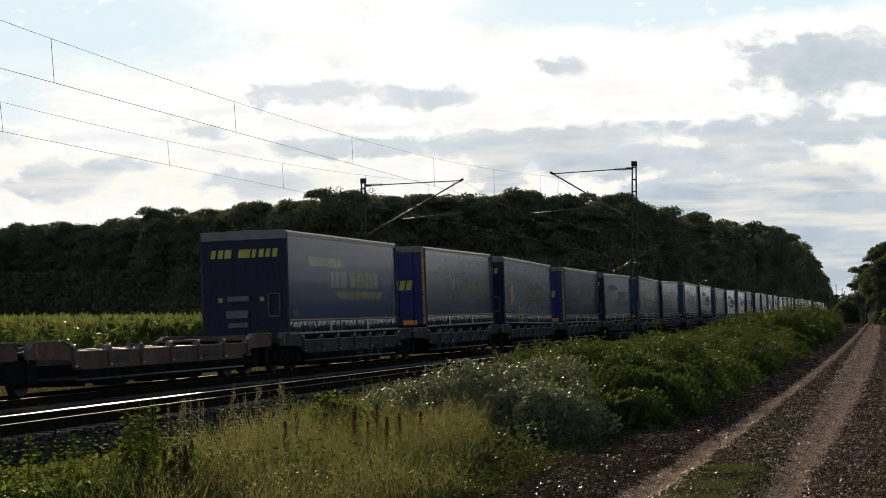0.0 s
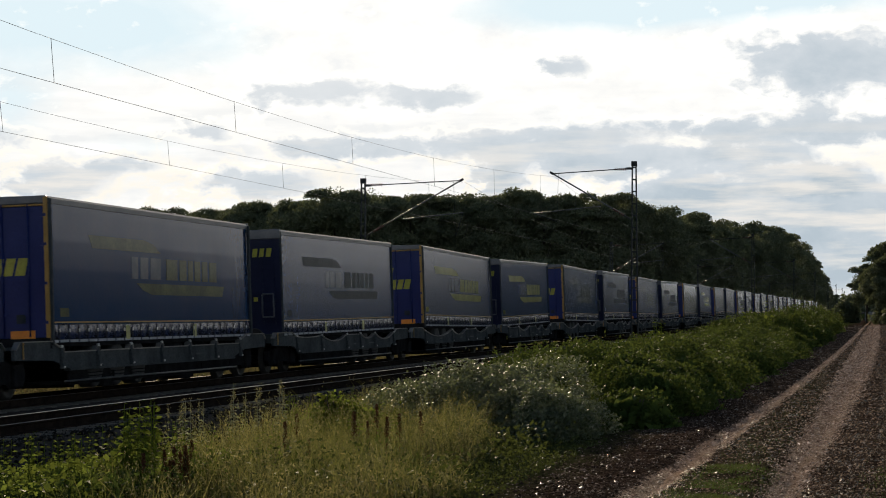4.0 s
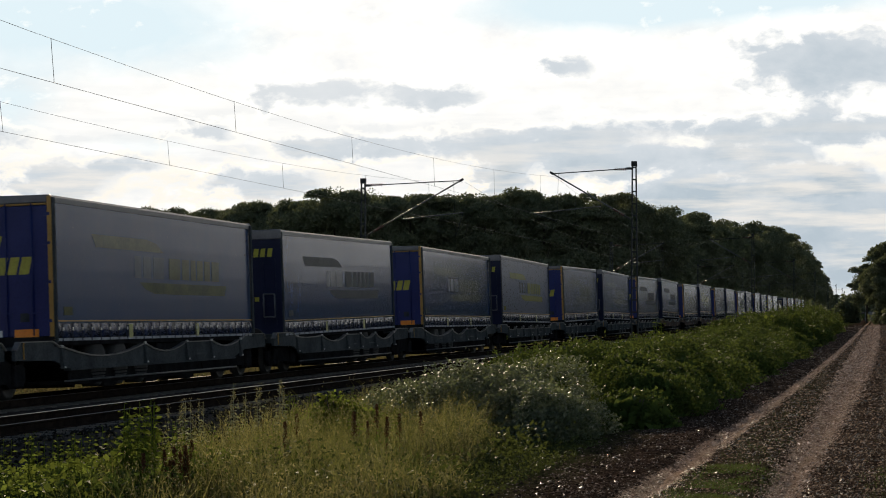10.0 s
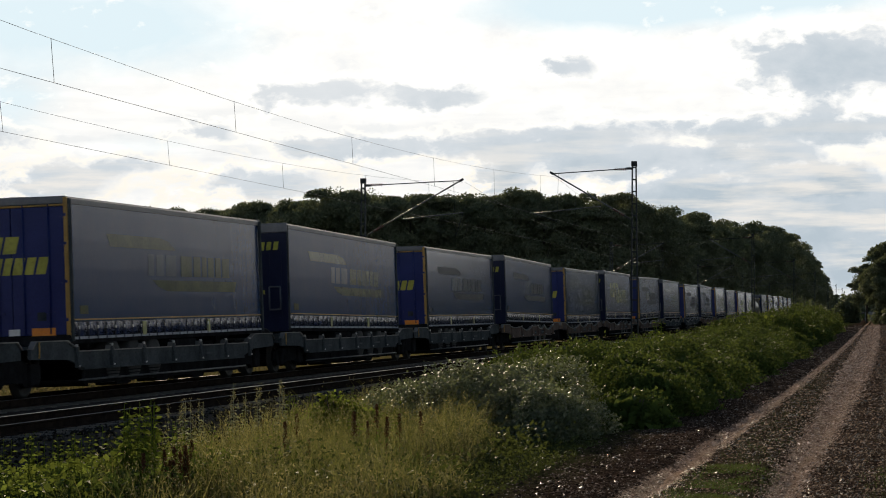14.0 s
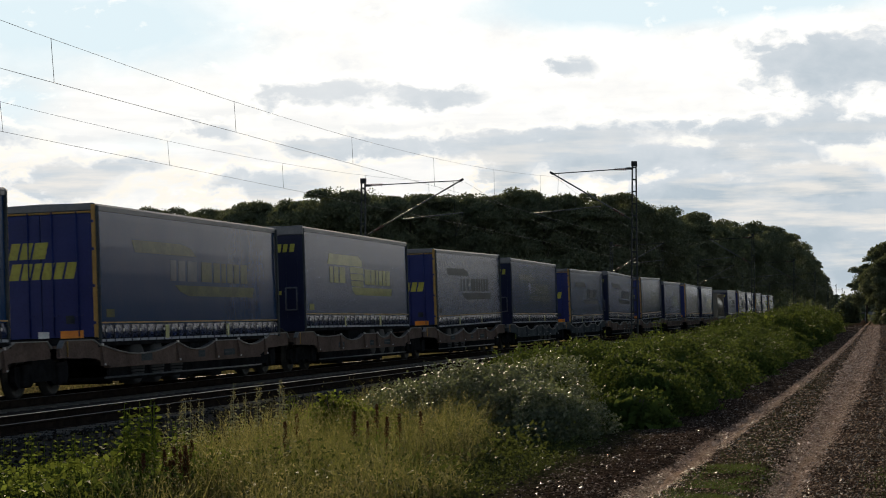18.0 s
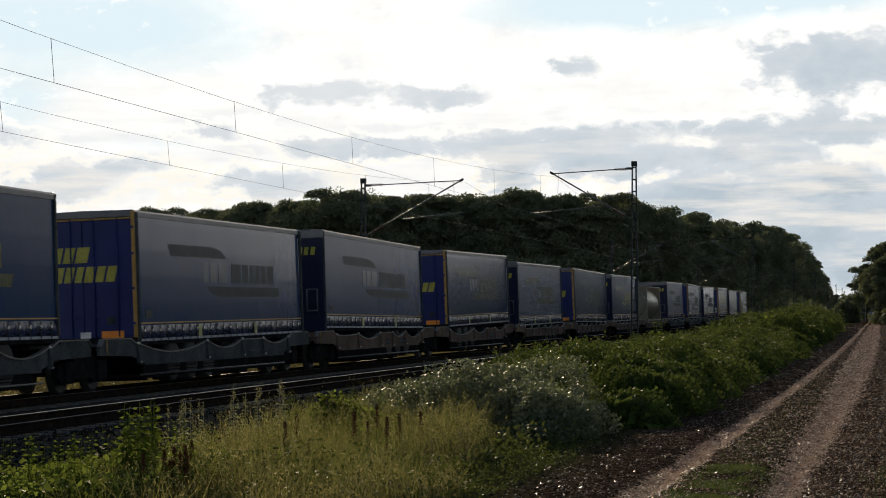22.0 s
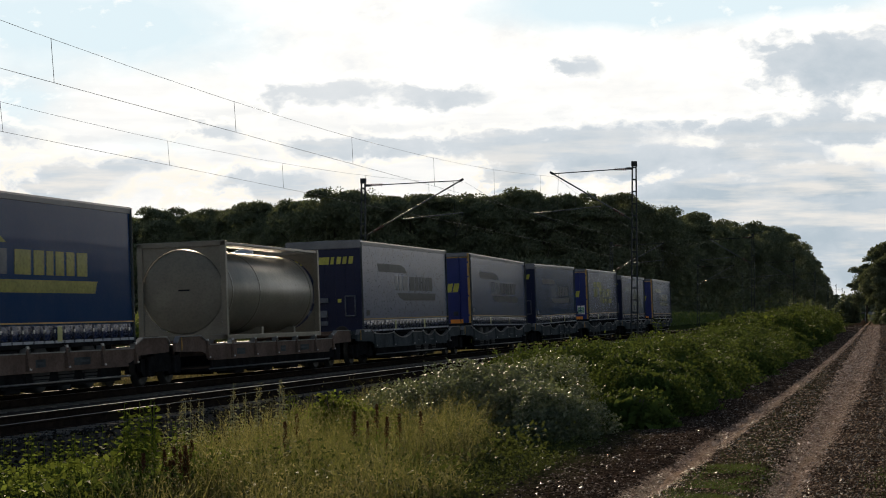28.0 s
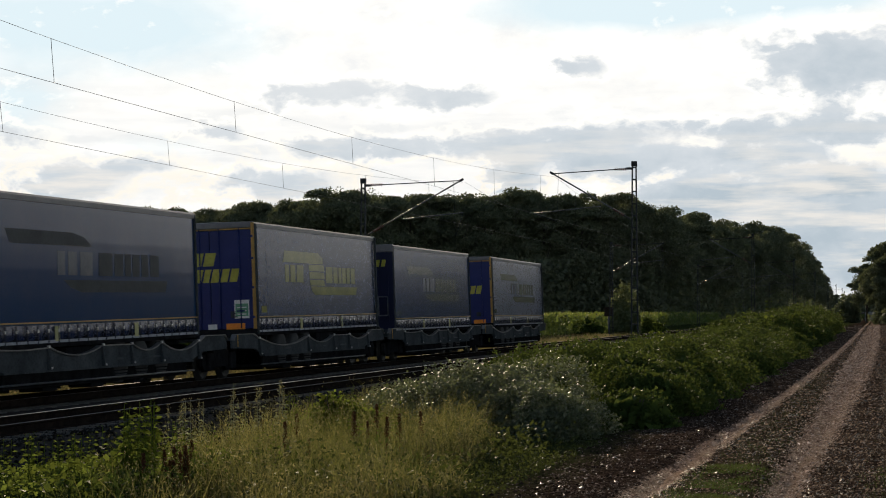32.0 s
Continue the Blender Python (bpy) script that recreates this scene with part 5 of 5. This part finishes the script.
    for z, ws in ((3.05, (0.2, 0.24, 0.3)), (2.6, (0.22, 0.2, 0.17, 0.22, 0.2, 0.22))):
        x = 0.75                                              # read from behind: towards -x
        for w in ws if turned else ():
            part("print_stroke", prism(bmesh.new(), [(x, z), (x - w, z), (x - w - 0.09, z + 0.36), (x - 0.09, z + 0.36)], 'y', LEN + 0.027, LEN + 0.034), YELLOW, t)
            x -= w + 0.055
    part("orange_plate", boxed(-0.95, -0.42, LEN + 0.03, LEN + 0.045, 1.3, 1.47), ORANGE, t)
    part("white_plate", boxed(-0.15, 0.1, LEN + 0.03, LEN + 0.045, 1.32, 1.46), WHITE, t)
    part("small_sign", boxed(-0.75, -0.55, LEN + 0.027, LEN + 0.036, 1.62, 1.8), PALE, t)
    # chassis, axles and landing legs
    for x in (-0.5, 0.5):
        part("chassis_beam", boxed(x - 0.06, x + 0.06, 0.3, LEN - 0.2, 0.86, SILL - 0.05, bevel=0.01), CHASSIS, t)
    for k in range(5):
        part("cross_member", boxed(-1.15, 1.15, 0.7 + 2.9 * k, 0.8 + 2.9 * k, 1.0, SILL - 0.06), CHASSIS, t)
    tyre = rim = None
    for y in (8.4, 9.71, 11.02):
        part("axle", rod(bmesh.new(), (-1.0, y, 0.72), (1.0, y, 0.72), 0.07), CHASSIS, t)
        for s in (-1, 1):
            if tyre is None:
                tyre = part("tyre", lathe(bmesh.new(), [(-0.18, 0.3), (-0.18, 0.44), (-0.14, 0.5), (0.14, 0.5), (0.18, 0.44), (0.18, 0.3)], 'x', 28), RUBBER, t)
                rim = part("rim", lathe(bmesh.new(), [(-0.1, 0.3), (-0.06, 0.27), (-0.02, 0.12), (0.12, 0.1), (0.14, 0.05)], 'x', 20), ALU, tyre)
                tyre.matrix_basis = pose(s * 1.02, y, 0.72)
            else:
                ty = again("tyre", tyre, t, pose(s * 1.02, y, 0.72))
                again("rim", rim, ty, pose(0, 0, 0, 0, 0, 0 if s > 0 else 180))
    for s in (-1, 1):
        part("landing_leg", boxed(s * 0.75 - 0.06, s * 0.75 + 0.06, 2.5, 2.62, 0.62, SILL - 0.05, bevel=0.01), CHASSIS, t)
        part("pallet_box", boxed(min(s * 0.65, s * 1.18), max(s * 0.65, s * 1.18), 5.3, 7.3, 0.72, 1.1, bevel=0.02), CHASSIS, t)
    return t


def sill_bays(y0, y1, second, flat):
    """The bays of one section's side sill, from its leading end: start, end and depth of the dip between the posts."""
    if flat:
        bays = ((1.9, 0.1),) * 6
    elif second:
        bays = ((4.7, 0.22), (2.8, 0.19), (1.8, 0.0), (2.3, 0.14))
    else:
        bays = ((2.6, 0.03), (2.9, 0.18), (1.7, 0.0), (1.9, 0.15), (2.6, 0.2))
    a, b = y0 + 2.55, y1 - 2.55
    k = (b - a) / sum(w for w, deep in bays)
    rows = []
    for w, deep in bays:
        rows.append((a, a + w * k, deep))
        a += w * k
    return rows


def sill_outline(y0, y1, second, flat):
    """One section's side sill: high over the bogies, and between the posts either scalloped or low and straight."""
    rows = sill_bays(y0, y1, second, flat)
    a, b = rows[0][0], rows[-1][1]
    top = [(y0 + 0.25, 0.98), (y0 + 0.45, 1.13), (a - 0.5, 1.13)]
    for c0, c1, deep in rows:
        top += [(c0 - 0.08, 1.0), (c0 + 0.08, 1.0)]
        if flat:
            top += [(c0 + 0.13, 1.0 - deep), (c1 - 0.13, 1.0 - deep)]
        else:
            top += [(c0 + (c1 - c0) * f, 1.0 - deep * math.sin(math.pi * (f - 0.04) / 0.92) ** 0.8) for f in (0.1, 0.2, 0.34, 0.5, 0.66, 0.8, 0.9)]
    top += [(b - 0.08, 1.0), (b + 0.08, 1.0), (b + 0.5, 1.13), (y1 - 0.45, 1.13), (y1 - 0.25, 0.98)]
    low = [(y1 - 0.25, 0.78), (y1 - 2.2, 0.74), (y1 - 3.0, 0.56), (y0 + 3.0, 0.56), (y0 + 2.2, 0.74), (y0 + 0.25, 0.78)]
    return top + low


def wheelset_mesh():
    """An axle with its two flanged wheels, about its own centre."""
    bm = bmesh.new()
    rod(bm, (-1.05, 0, 0), (1.05, 0, 0), 0.075, seg=12)
    for s in (-1, 1):
        lathe(bm, [(s * 0.68, 0.49), (s * 0.715, 0.485), (s * 0.72, 0.46), (s * 0.82, 0.455), (s * 0.82, 0.38), (s * 0.78, 0.34), (s * 0.78, 0.14), (s * 0.86, 0.1)], 'x', 28)
        for k in range(4):
            a = math.pi / 2 * k
            box(bm, *sorted((s * 0.79, s * 0.81)), 0.24 * math.cos(a) - 0.03, 0.24 * math.cos(a) + 0.03, 0.24 * math.sin(a) - 0.03, 0.24 * math.sin(a) + 0.03)
    me = bpy.data.meshes.new("wheelset")
    bm.to_mesh(me)
    bm.free()
    me.materials.append(WHEEL_STEEL)
    return me


WHEELSET = wheelset_mesh()


def make_bogie(parent, y):
    """A two-axle bogie: side frames, bolster, axle boxes, springs and two wheelsets."""
    b = part("bogie", boxed(-0.95, 0.95, -0.22, 0.22, 0.45, 0.75, bevel=0.02), CHASSIS, parent)
    b.matrix_basis = pose(0, y, 0)
    for s in (-1, 1):
        pts = [(-1.38, 0.36), (-1.2, 0.22), (-0.6, 0.22), (-0.45, 0.32), (0.45, 0.32), (0.6, 0.22), (1.2, 0.22), (1.38, 0.36), (1.38, 0.64), (0.75, 0.68), (0.45, 0.8), (-0.45, 0.8), (-0.75, 0.68), (-1.38, 0.64)]
        part("side_frame", prism(bmesh.new(), pts, 'x', s * 0.88, s * 0.98), CHASSIS, b)
    for dy in (-0.9, 0.9):
        w = new("wheelset", WHEELSET)
        w.parent = b
        w.matrix_basis = pose(0, dy, 0.46)
        for s in (-1, 1):
            part("axle_box", boxed(min(s * 0.88, s * 1.08), max(s * 0.88, s * 1.08), dy - 0.21, dy + 0.21, 0.24, 0.7, bevel=0.04), CHASSIS, b)
        part("spring", lathe(bmesh.new(), [(0.62, 0.07), (0.8, 0.07)], 'z', 10, (0.97, dy + 0.28, 0)), CHASSIS, b)


def make_wagon(paint, label, flat, wlen=34.6):
    """An articulated pocket wagon of two sections on three bogies. y = 0 at its leading buffers, origin on the rails."""
    t = thing("pocket_wagon", label, "wagon", "wagons of the train")
    half = wlen / 2
    for y0, y1 in ((0.15, half), (half, wlen - 0.15)):
        for s in (-1, 1):
            x0, x1 = s * 1.20, s * 1.27
            second = y0 > 1
            sill = part("side_sill", prism(bmesh.new(), sill_outline(y0, y1, second, flat), 'x', x0, x1), paint, t)
            wall = boxed(min(s * 1.13, s * 1.18), max(s * 1.13, s * 1.18), y0 + 3.2, y1 - 3.2, 0.21, 0.57)
            for z in (0.29, 0.36, 0.43):                       # rolled ribs along the pocket's wall
                box(wall, min(s * 1.181, s * 1.2), max(s * 1.181, s * 1.2), y0 + 3.3, y1 - 3.3, z, z + 0.022)
            part("pocket_wall", wall, CHASSIS, sill)
            tops = sill_outline(y0, y1, second, flat)[:-6]
            bm = bmesh.new()
            for (ya, za), (yb, zb) in zip(tops, tops[1:]):
                prism(bm, [(ya, za - 0.004), (yb, zb - 0.004), (yb, zb + 0.02), (ya, za + 0.02)], 'x', s * 1.19, s * 1.315)
            part("top_flange", bm, WORN_STEEL, sill)
            part("lower_flange", boxed(min(s * 1.14, s * 1.3), max(s * 1.14, s * 1.3), y0 + 3.0, y1 - 3.0, 0.515, 0.56), paint, sill)
            if s > 0:
                part("air_pipe", rod(bmesh.new(), (s * 1.24, y0 + 2.8, 0.30), (s * 1.24, y1 - 2.8, 0.30), 0.022, seg=6), GALVANISED, sill)
            a, b = y0 + 2.55, y1 - 2.55
            first = None
            posts = [r[0] for r in sill_bays(y0, y1, second, flat)] + [b]
            for y in posts if s > 0 else ():
                if first is None:
                    first = part("sill_rib", prism(bmesh.new(), [(s * 1.272, 0.56), (s * 1.35, 0.57), (s * 1.35, 0.64), (s * 1.3, 1.02), (s * 1.272, 1.04)], 'y', -0.05, 0.05), paint, sill)
                    bm = bmesh.new()
                    bm.from_mesh(first.data)
                    many = len(bm.faces)
                    box(bm, *sorted((s * 1.27, s * 1.325)), -0.035, 0.035, 1.0, 1.055, bevel=0.01)
                    box(bm, *sorted((s * 1.35, s * 1.372)), -0.03, 0.03, 0.575, 0.615, bevel=0.008)
                    bm.faces.ensure_lookup_table()
                    for fc in bm.faces[many:]:
                        fc.material_index = 1
                    bm.to_mesh(first.data)
                    bm.free()
                    first.data.materials.append(BUCKLE)
                    first.matrix_basis = pose(0, y, 0)
                else:
                    again("sill_rib", first, sill, pose(0, y, 0))
            for k in range(3 if s > 0 else 0):
                y = a + (b - a) * (0.25 + 0.25 * k)
                part("pipe_hanger", boxed(s * 1.24 - 0.015, s * 1.24 + 0.015, y, y + 0.04, 0.29, 0.46), CHASSIS, sill)
            for k, w in ((1, 0.7), (3, 0.5), (4, 0.9)) if s > 0 else ():
                y = a + (b - a) * k / 6 + 0.45
                part("data_panel", boxed(min(s * 1.272, s * 1.276), max(s * 1.272, s * 1.276), y, y + w, 0.62, 0.78), GREY_WAGON, sill, "faded grey data panel")
                part("number_bar", boxed(min(s * 1.277, s * 1.279), max(s * 1.277, s * 1.279), y + 0.06, y + w - 0.08, 0.68, 0.725), PALE, sill)
            part("grab_handle", rod(bmesh.new(), (s * 1.3, y0 + 0.6, 0.8), (s * 1.3, y0 + 0.6, 1.15), 0.015, seg=6), GOLD, sill)
        part("pocket_floor", boxed(-1.2, 1.2, y0 + 3.3, y1 - 3.3, 0.22, 0.3, bevel=0.01), CHASSIS, t)
        part("end_deck", boxed(-1.2, 1.2, y0 + 0.2, y0 + 2.6, 0.98, 1.04), paint, t)
        part("end_deck", boxed(-1.2, 1.2, y1 - 2.6, y1 - 0.2, 0.98, 1.04), paint, t)
        bm = bmesh.new()
        for k in range(4):
            box(bm, -0.9, 0.9, y0 + 4 + 2.6 * k, y0 + 4.14 + 2.6 * k, 0.14, 0.24)
        part("floor_bearers", bm, CHASSIS, t)
        for k in range(3):
            y = y0 + 5.2 + 2.6 * k
            part("brake_gear_box", boxed(0.62, 1.16, y, y + 0.75, 0.12, 0.42, bevel=0.03), CHASSIS, t)
    part("coupling_bar", boxed(-0.2, 0.2, -0.3, 0.4, 0.9, 1.1, bevel=0.02), CHASSIS, t)
    for y in (0.0, wlen):
        d = -1 if y == 0 else 1
        for s in (-1, 1):
            bf = part("buffer", rod(bmesh.new(), (s * 0.875, y - d * 0.4, 1.05), (s * 0.875, y + d * 0.0, 1.05), 0.1, 0.08, 12), CHASSIS, t)
            part("buffer_head", lathe(bmesh.new(), [(y - d * 0.03, 0.22), (y, 0.24), (y + d * 0.02, 0.2)], 'y', 16, (s * 0.875, 0, 1.05)), WHEEL_STEEL, bf)
        part("headstock", boxed(-1.2, 1.2, y - d * 0.55, y - d * 0.4, 0.85, 1.12, bevel=0.02), paint, t)
    for y in (2.15, half, wlen - 2.15):
        make_bogie(t, y)
    for y in (half - 1.4, half + 1.4):
        part("hitch_stand", prism(bmesh.new(), [(-0.6, 1.04), (0.6, 1.04), (0.3, 1.16), (-0.3, 1.16)], 'y', y - 0.3, y + 0.3), CHASSIS, t)
    return t


def make_tank(label):
    """A thirty-foot tank container: frame, barrel, walkway. y = 0 at its leading end."""
    t = thing("tank_container", label, "tank container", "")
    L, w, z0, z1 = 9.1, 1.22, 1.14, 3.72
    barrel = lathe(bmesh.new(), [(0.28, 0.5), (0.22, 0.9), (0.3, 1.08), (0.45, 1.14), (L - 0.45, 1.14), (L - 0.3, 1.08), (L - 0.22, 0.9), (L - 0.28, 0.5)], 'y', 56, (0, 0, 2.42))
    b = part("barrel", barrel, TANK_PAINT, t)
    for y in (0.75, 3.2, L - 0.8):
        part("barrel_band", lathe(bmesh.new(), [(y, 1.142), (y + 0.01, 1.152), (y + 0.07, 1.152), (y + 0.08, 1.142)], 'y', 48, (0, 0, 2.42)), TANK_PAINT, b)
    for y in (0.0, L - 0.15):
        for x in (-w, w - 0.15):
            part("corner_post", boxed(x, x + 0.15, y, y + 0.15, z0, z1, bevel=0.015), TANK_PAINT, t)
        part("end_beam", boxed(-w, w, y, y + 0.14, z1 - 0.13, z1 + 0.01, bevel=0.015), TANK_PAINT, t)
        part("end_beam", boxed(-w, w, y, y + 0.14, z0, z0 + 0.14, bevel=0.015), TANK_PAINT, t)
        y_ring = y + 0.02
        ring = bmesh.new()
        seg = 48
        rows = []
        for r, yy in ((1.125, y_ring + 0.04), (1.165, y_ring + 0.04), (1.165, y_ring + 0.14), (1.125, y_ring + 0.14)):
            rows.append([ring.verts.new((r * math.cos(2 * math.pi * i / seg), yy, 2.42 + r * math.sin(2 * math.pi * i / seg))) for i in range(seg)])
        for k in range(4):
            a, c = rows[k], rows[(k + 1) % 4]
            for i in range(seg):
                ring.faces.new((a[i], a[(i + 1) % seg], c[(i + 1) % seg], c[i]))
        part("end_ring", ring, TANK_PAINT, t)
        plate = bmesh.new()                                   # a square plate with a round opening
        rows = []
        for yy in (y + 0.05, y + 0.08):
            inner, outer = [], []
            for i in range(seg):
                c, d = math.cos(2 * math.pi * i / seg), math.sin(2 * math.pi * i / seg)
                k = 1.0 / max(abs(c) / 1.2, abs(d) / 1.25)
                inner.append(plate.verts.new((1.155 * c, yy, 2.42 + 1.155 * d)))
                outer.append(plate.verts.new((k * c, yy, 2.42 + k * d)))
            rows += [inner, outer]
        for p, q in ((0, 1), (1, 3), (3, 2), (2, 0)):
            for i in range(seg):
                j = (i + 1) % seg
                plate.faces.new((rows[p][i], rows[p][j], rows[q][j], rows[q][i]))
        part("end_frame_plate", plate, TANK_PAINT, t)
    part("end_plate", lathe(bmesh.new(), [(0.10, 0.3), (0.085, 1.08), (0.1, 1.105), (0.2, 1.11)], 'y', 48, (0, 0, 2.42)), TANK_PAINT, t)
    part("lettering_bar", boxed(-0.12, 0.18, 0.075, 0.102, 2.44, 2.48), CHASSIS, t)
    for x in (-w, w - 0.1):
        part("bottom_rail", boxed(x, x + 0.1, 0.15, L - 0.15, z0, z0 + 0.12, bevel=0.01), TANK_PAINT, t)
        part("top_rail", boxed(x + 0.02, x + 0.08, 0.15, L - 0.15, z1 - 0.1, z1 - 0.03, bevel=0.01), TANK_PAINT, t)
    for k in range(10):
        part("walkway_plate", boxed(0.25, 0.95, 0.5 + 0.82 * k, 1.24 + 0.82 * k, z1 - 0.06, z1 - 0.03), ALU, t, "" if k else "perforated aluminium walkway")
    for y in (2.4, 6.4):
        part("manhole", lathe(bmesh.new(), [(3.5, 0.28), (3.68, 0.28), (3.72, 0.2)], 'z', 20, (-0.3, y, 0)), ALU, t)
    for y in (1.2, 4.4, 7.6):
        part("saddle", boxed(-0.8, 0.8, y, y + 0.2, z0 + 0.02, 1.45, bevel=0.02), TANK_PAINT, t)
    return t


# leading ends of the wagons and of their loads, in metres along the train at the clip's start
LEAD = 55.1
PITCH = 34.625


# the loads in their order along the train: place on the wagon, height of the leading end, rise to the other end
PLACE = (1.37, 19.47, 1.39, 19.37, 1.4, 19.75, 1.25, 19.82, 1.47, 19.53, 1.5, 19.63, 1.36, 19.65, 1.25, 19.54, 1.48,
         19.72, 1.48, 19.83, 1.74, 19.93, 1.51, 19.59, 1.23, 19.2, 1.24, 0, 1.26, 19.37, 1.29, 19.73, 1.37, 19.91)
LIFT = (-0.13, -0.05, 0.0, -0.1, -0.15, -0.01, -0.14, 0.03, 0.01, -0.07, -0.15, -0.05, 0.05, -0.05, 0.06, -0.04, 0.07,
        -0.12, 0.05, -0.08, -0.01, -0.15, 0.03, -0.07, -0.16, -0.07, -0.14, 0, -0.14, -0.05, -0.14, -0.03, -0.14, -0.08)
RISE = (0.04, 0.07, -0.1, -0.02, 0.07, -0.12, 0.12, -0.11, -0.01, -0.04, 0.12, -0.06, -0.11, 0.08, -0.12, 0.01, -0.13,
        0.0, -0.04, 0.13, -0.01, 0.07, -0.11, 0.13, 0.08, -0.07, 0.04, 0, 0.06, -0.08, 0.12, 0.07, 0.05, -0.01)


def speed_way(t):
    return 17.529 * t - 0.01371 * t * t - 0.000185 * t ** 3


MOVING = []


def ride(ob, along, turned=False, lift=0.0, dip=0.0):
    """along: its leading end. lift: how high it sits there. dip: how much higher it sits at the other end."""
    MOVING.append((ob, along, turned, lift, dip))
    return ob


def train_pose(along, t, turned, lift, dip):
    m = Matrix.Translation((FAR_X, along - speed_way(t), 0.045 + lift)) @ pose(0, 0, 0, 0, CANT, 0) @ pose(0, 0, 0, math.degrees(math.atan2(dip, LEN)))
    return m @ pose(0, LEN, 0, 0, 0, 180) if turned else m


def spray(t):
    """Sprayed arches and a blotch on one curtain."""
    for k in range(4):
        y = 3.6 + 0.66 * k
        pts = [(y, 1.25), (y + 0.18, 1.25), (y + 0.2, 1.75), (y + 0.3, 1.86), (y + 0.38, 1.75), (y + 0.4, 1.25), (y + 0.58, 1.25), (y + 0.56, 1.85), (y + 0.42, 2.1), (y + 0.16, 2.1), (y + 0.02, 1.85)]
        part("sprayed_arch", prism(bmesh.new(), pts, 'x', HALF - 0.031, HALF - 0.0205), SPRAY, t, "pale green sprayed paint")
    part("sprayed_blotch", prism(bmesh.new(), [(1.8, 2.1), (2.1, 2.0), (2.4, 2.3), (2.45, 2.9), (2.2, 3.1), (1.85, 2.9)], 'x', HALF - 0.031, HALF - 0.021), GOLD, t)
    t["label"] = "blue curtain-sided semi-trailer with sprayed paint on its curtain"


def dull(t):
    """A trailer whose curtains have lost their gloss."""
    for ob in t.children:
        if ob.name.startswith("curtain"):
            ob.data = ob.data.copy()
            ob.data.materials[0] = DULL_CURTAIN


def sticker(t):
    s = part("door_notice", boxed(-1.08, -0.66, LEN + 0.027, LEN + 0.036, 1.6, 2.1), WHITE, t, "framed notice on the door")
    part("notice_field", boxed(-1.05, -0.69, LEN + 0.037, LEN + 0.039, 1.66, 2.0), GREEN_PLATE, s)
    for k in range(3):
        part("notice_line", boxed(-1.0, -0.74, LEN + 0.04, LEN + 0.042, 1.7 + 0.09 * k, 1.73 + 0.09 * k), WHITE, s)


def make_train():
    lab_t = "blue curtain-sided semi-trailer with yellow print, on a pocket wagon"
    lab_p = "blue curtain-sided semi-trailer with dark grey print, on a pocket wagon"
    lab_d = "blue curtain-sided semi-trailer with faded yellow print, on a pocket wagon"
    inks = {'s': (SIDE_YELLOW, lab_t), 'y': (DULL_YELLOW, lab_d), 'p': (PALE, lab_p)}
    inks['k'] = (SIDE_YELLOW, "blue curtain-sided semi-trailer with a yellow block print, on a pocket wagon")
    loads = {(c, turned): make_trailer(*inks[c], turned, c == 'k') for c in "sypk" for turned in (False, True)}
    wagons = {'b': make_wagon(BROWN_WAGON, "rust-brown articulated pocket wagon with scalloped sills", False),
              'B': make_wagon(BROWN_WAGON, "rust-brown articulated pocket wagon with straight low sills", True),
              'g': make_wagon(GREY_WAGON, "dark grey articulated pocket wagon with scalloped sills", False),
              'G': make_wagon(GREY_WAGON, "dark grey articulated pocket wagon with straight low sills", True)}
    fresh = {}

    def one(src, key):
        if key not in fresh:
            fresh[key] = True
            return src
        return copy_thing(src, Matrix())
    colours = "BGGggggGGbbgbBBggg"
    prints = "yyyypssypypysyyppykpyppyyys.pppkyy"
    for k in range(18):
        along = LEAD + PITCH * (k - 1)
        ride(one(wagons[colours[k]], colours[k]), along)
        if k == 0:
            continue
        for turned in (False, True):
            i = 2 * k - 2 + turned
            c, at, lift, dip = prints[i], PLACE[i], LIFT[i], RISE[i]
            if c == ".":
                ride(make_tank("cream thirty-foot tank container on a pocket wagon"), along + 21.75, False, -0.12)
                continue
            body = one(loads[c, turned], (c, turned))
            if (k, turned) in ((1, False), (4, False), (9, False), (11, False), (12, False), (14, False)):
                dull(body)
            if (k, turned) == (2, False):
                spray(body)
            if (k, turned) == (16, True):
                sticker(body)
            ride(body, along + at, turned, lift, dip)


def motions():
    times = [2.0 * k for k in range(17)]
    for ob, along, turned, lift, dip in MOVING:
        walk(ob, [(t, train_pose(along, t, turned, lift, dip)) for t in times])
    # one turning motion for the leading wheelsets of all bogies and one for the trailing: they roll without slip
    for dy in (-0.9, 0.9):
        sets = [o for o in scene.objects if o.data == WHEELSET and abs(o.location.y - dy) < 0.1]
        walk(sets[0], [(k / FPS, pose(0, dy, 0.46, math.degrees(speed_way(k / FPS) / 0.46), 0, 0)) for k in range(32 * FPS + 1)])
        turning = sets[0].animation_data
        for o in sets[1:]:
            o.rotation_mode = "QUATERNION"
            o.animation_data_create().action = turning.action
            o.animation_data.action_slot = turning.action_slot
    walk(SKY_RING, [(0.0, pose(0, 0, 0, 0, 0, 0.25)), (16.0, pose(0, 0, 0)), (32.0, pose(0, 0, 0, 0, 0, -0.25))])


make_train()
motions()
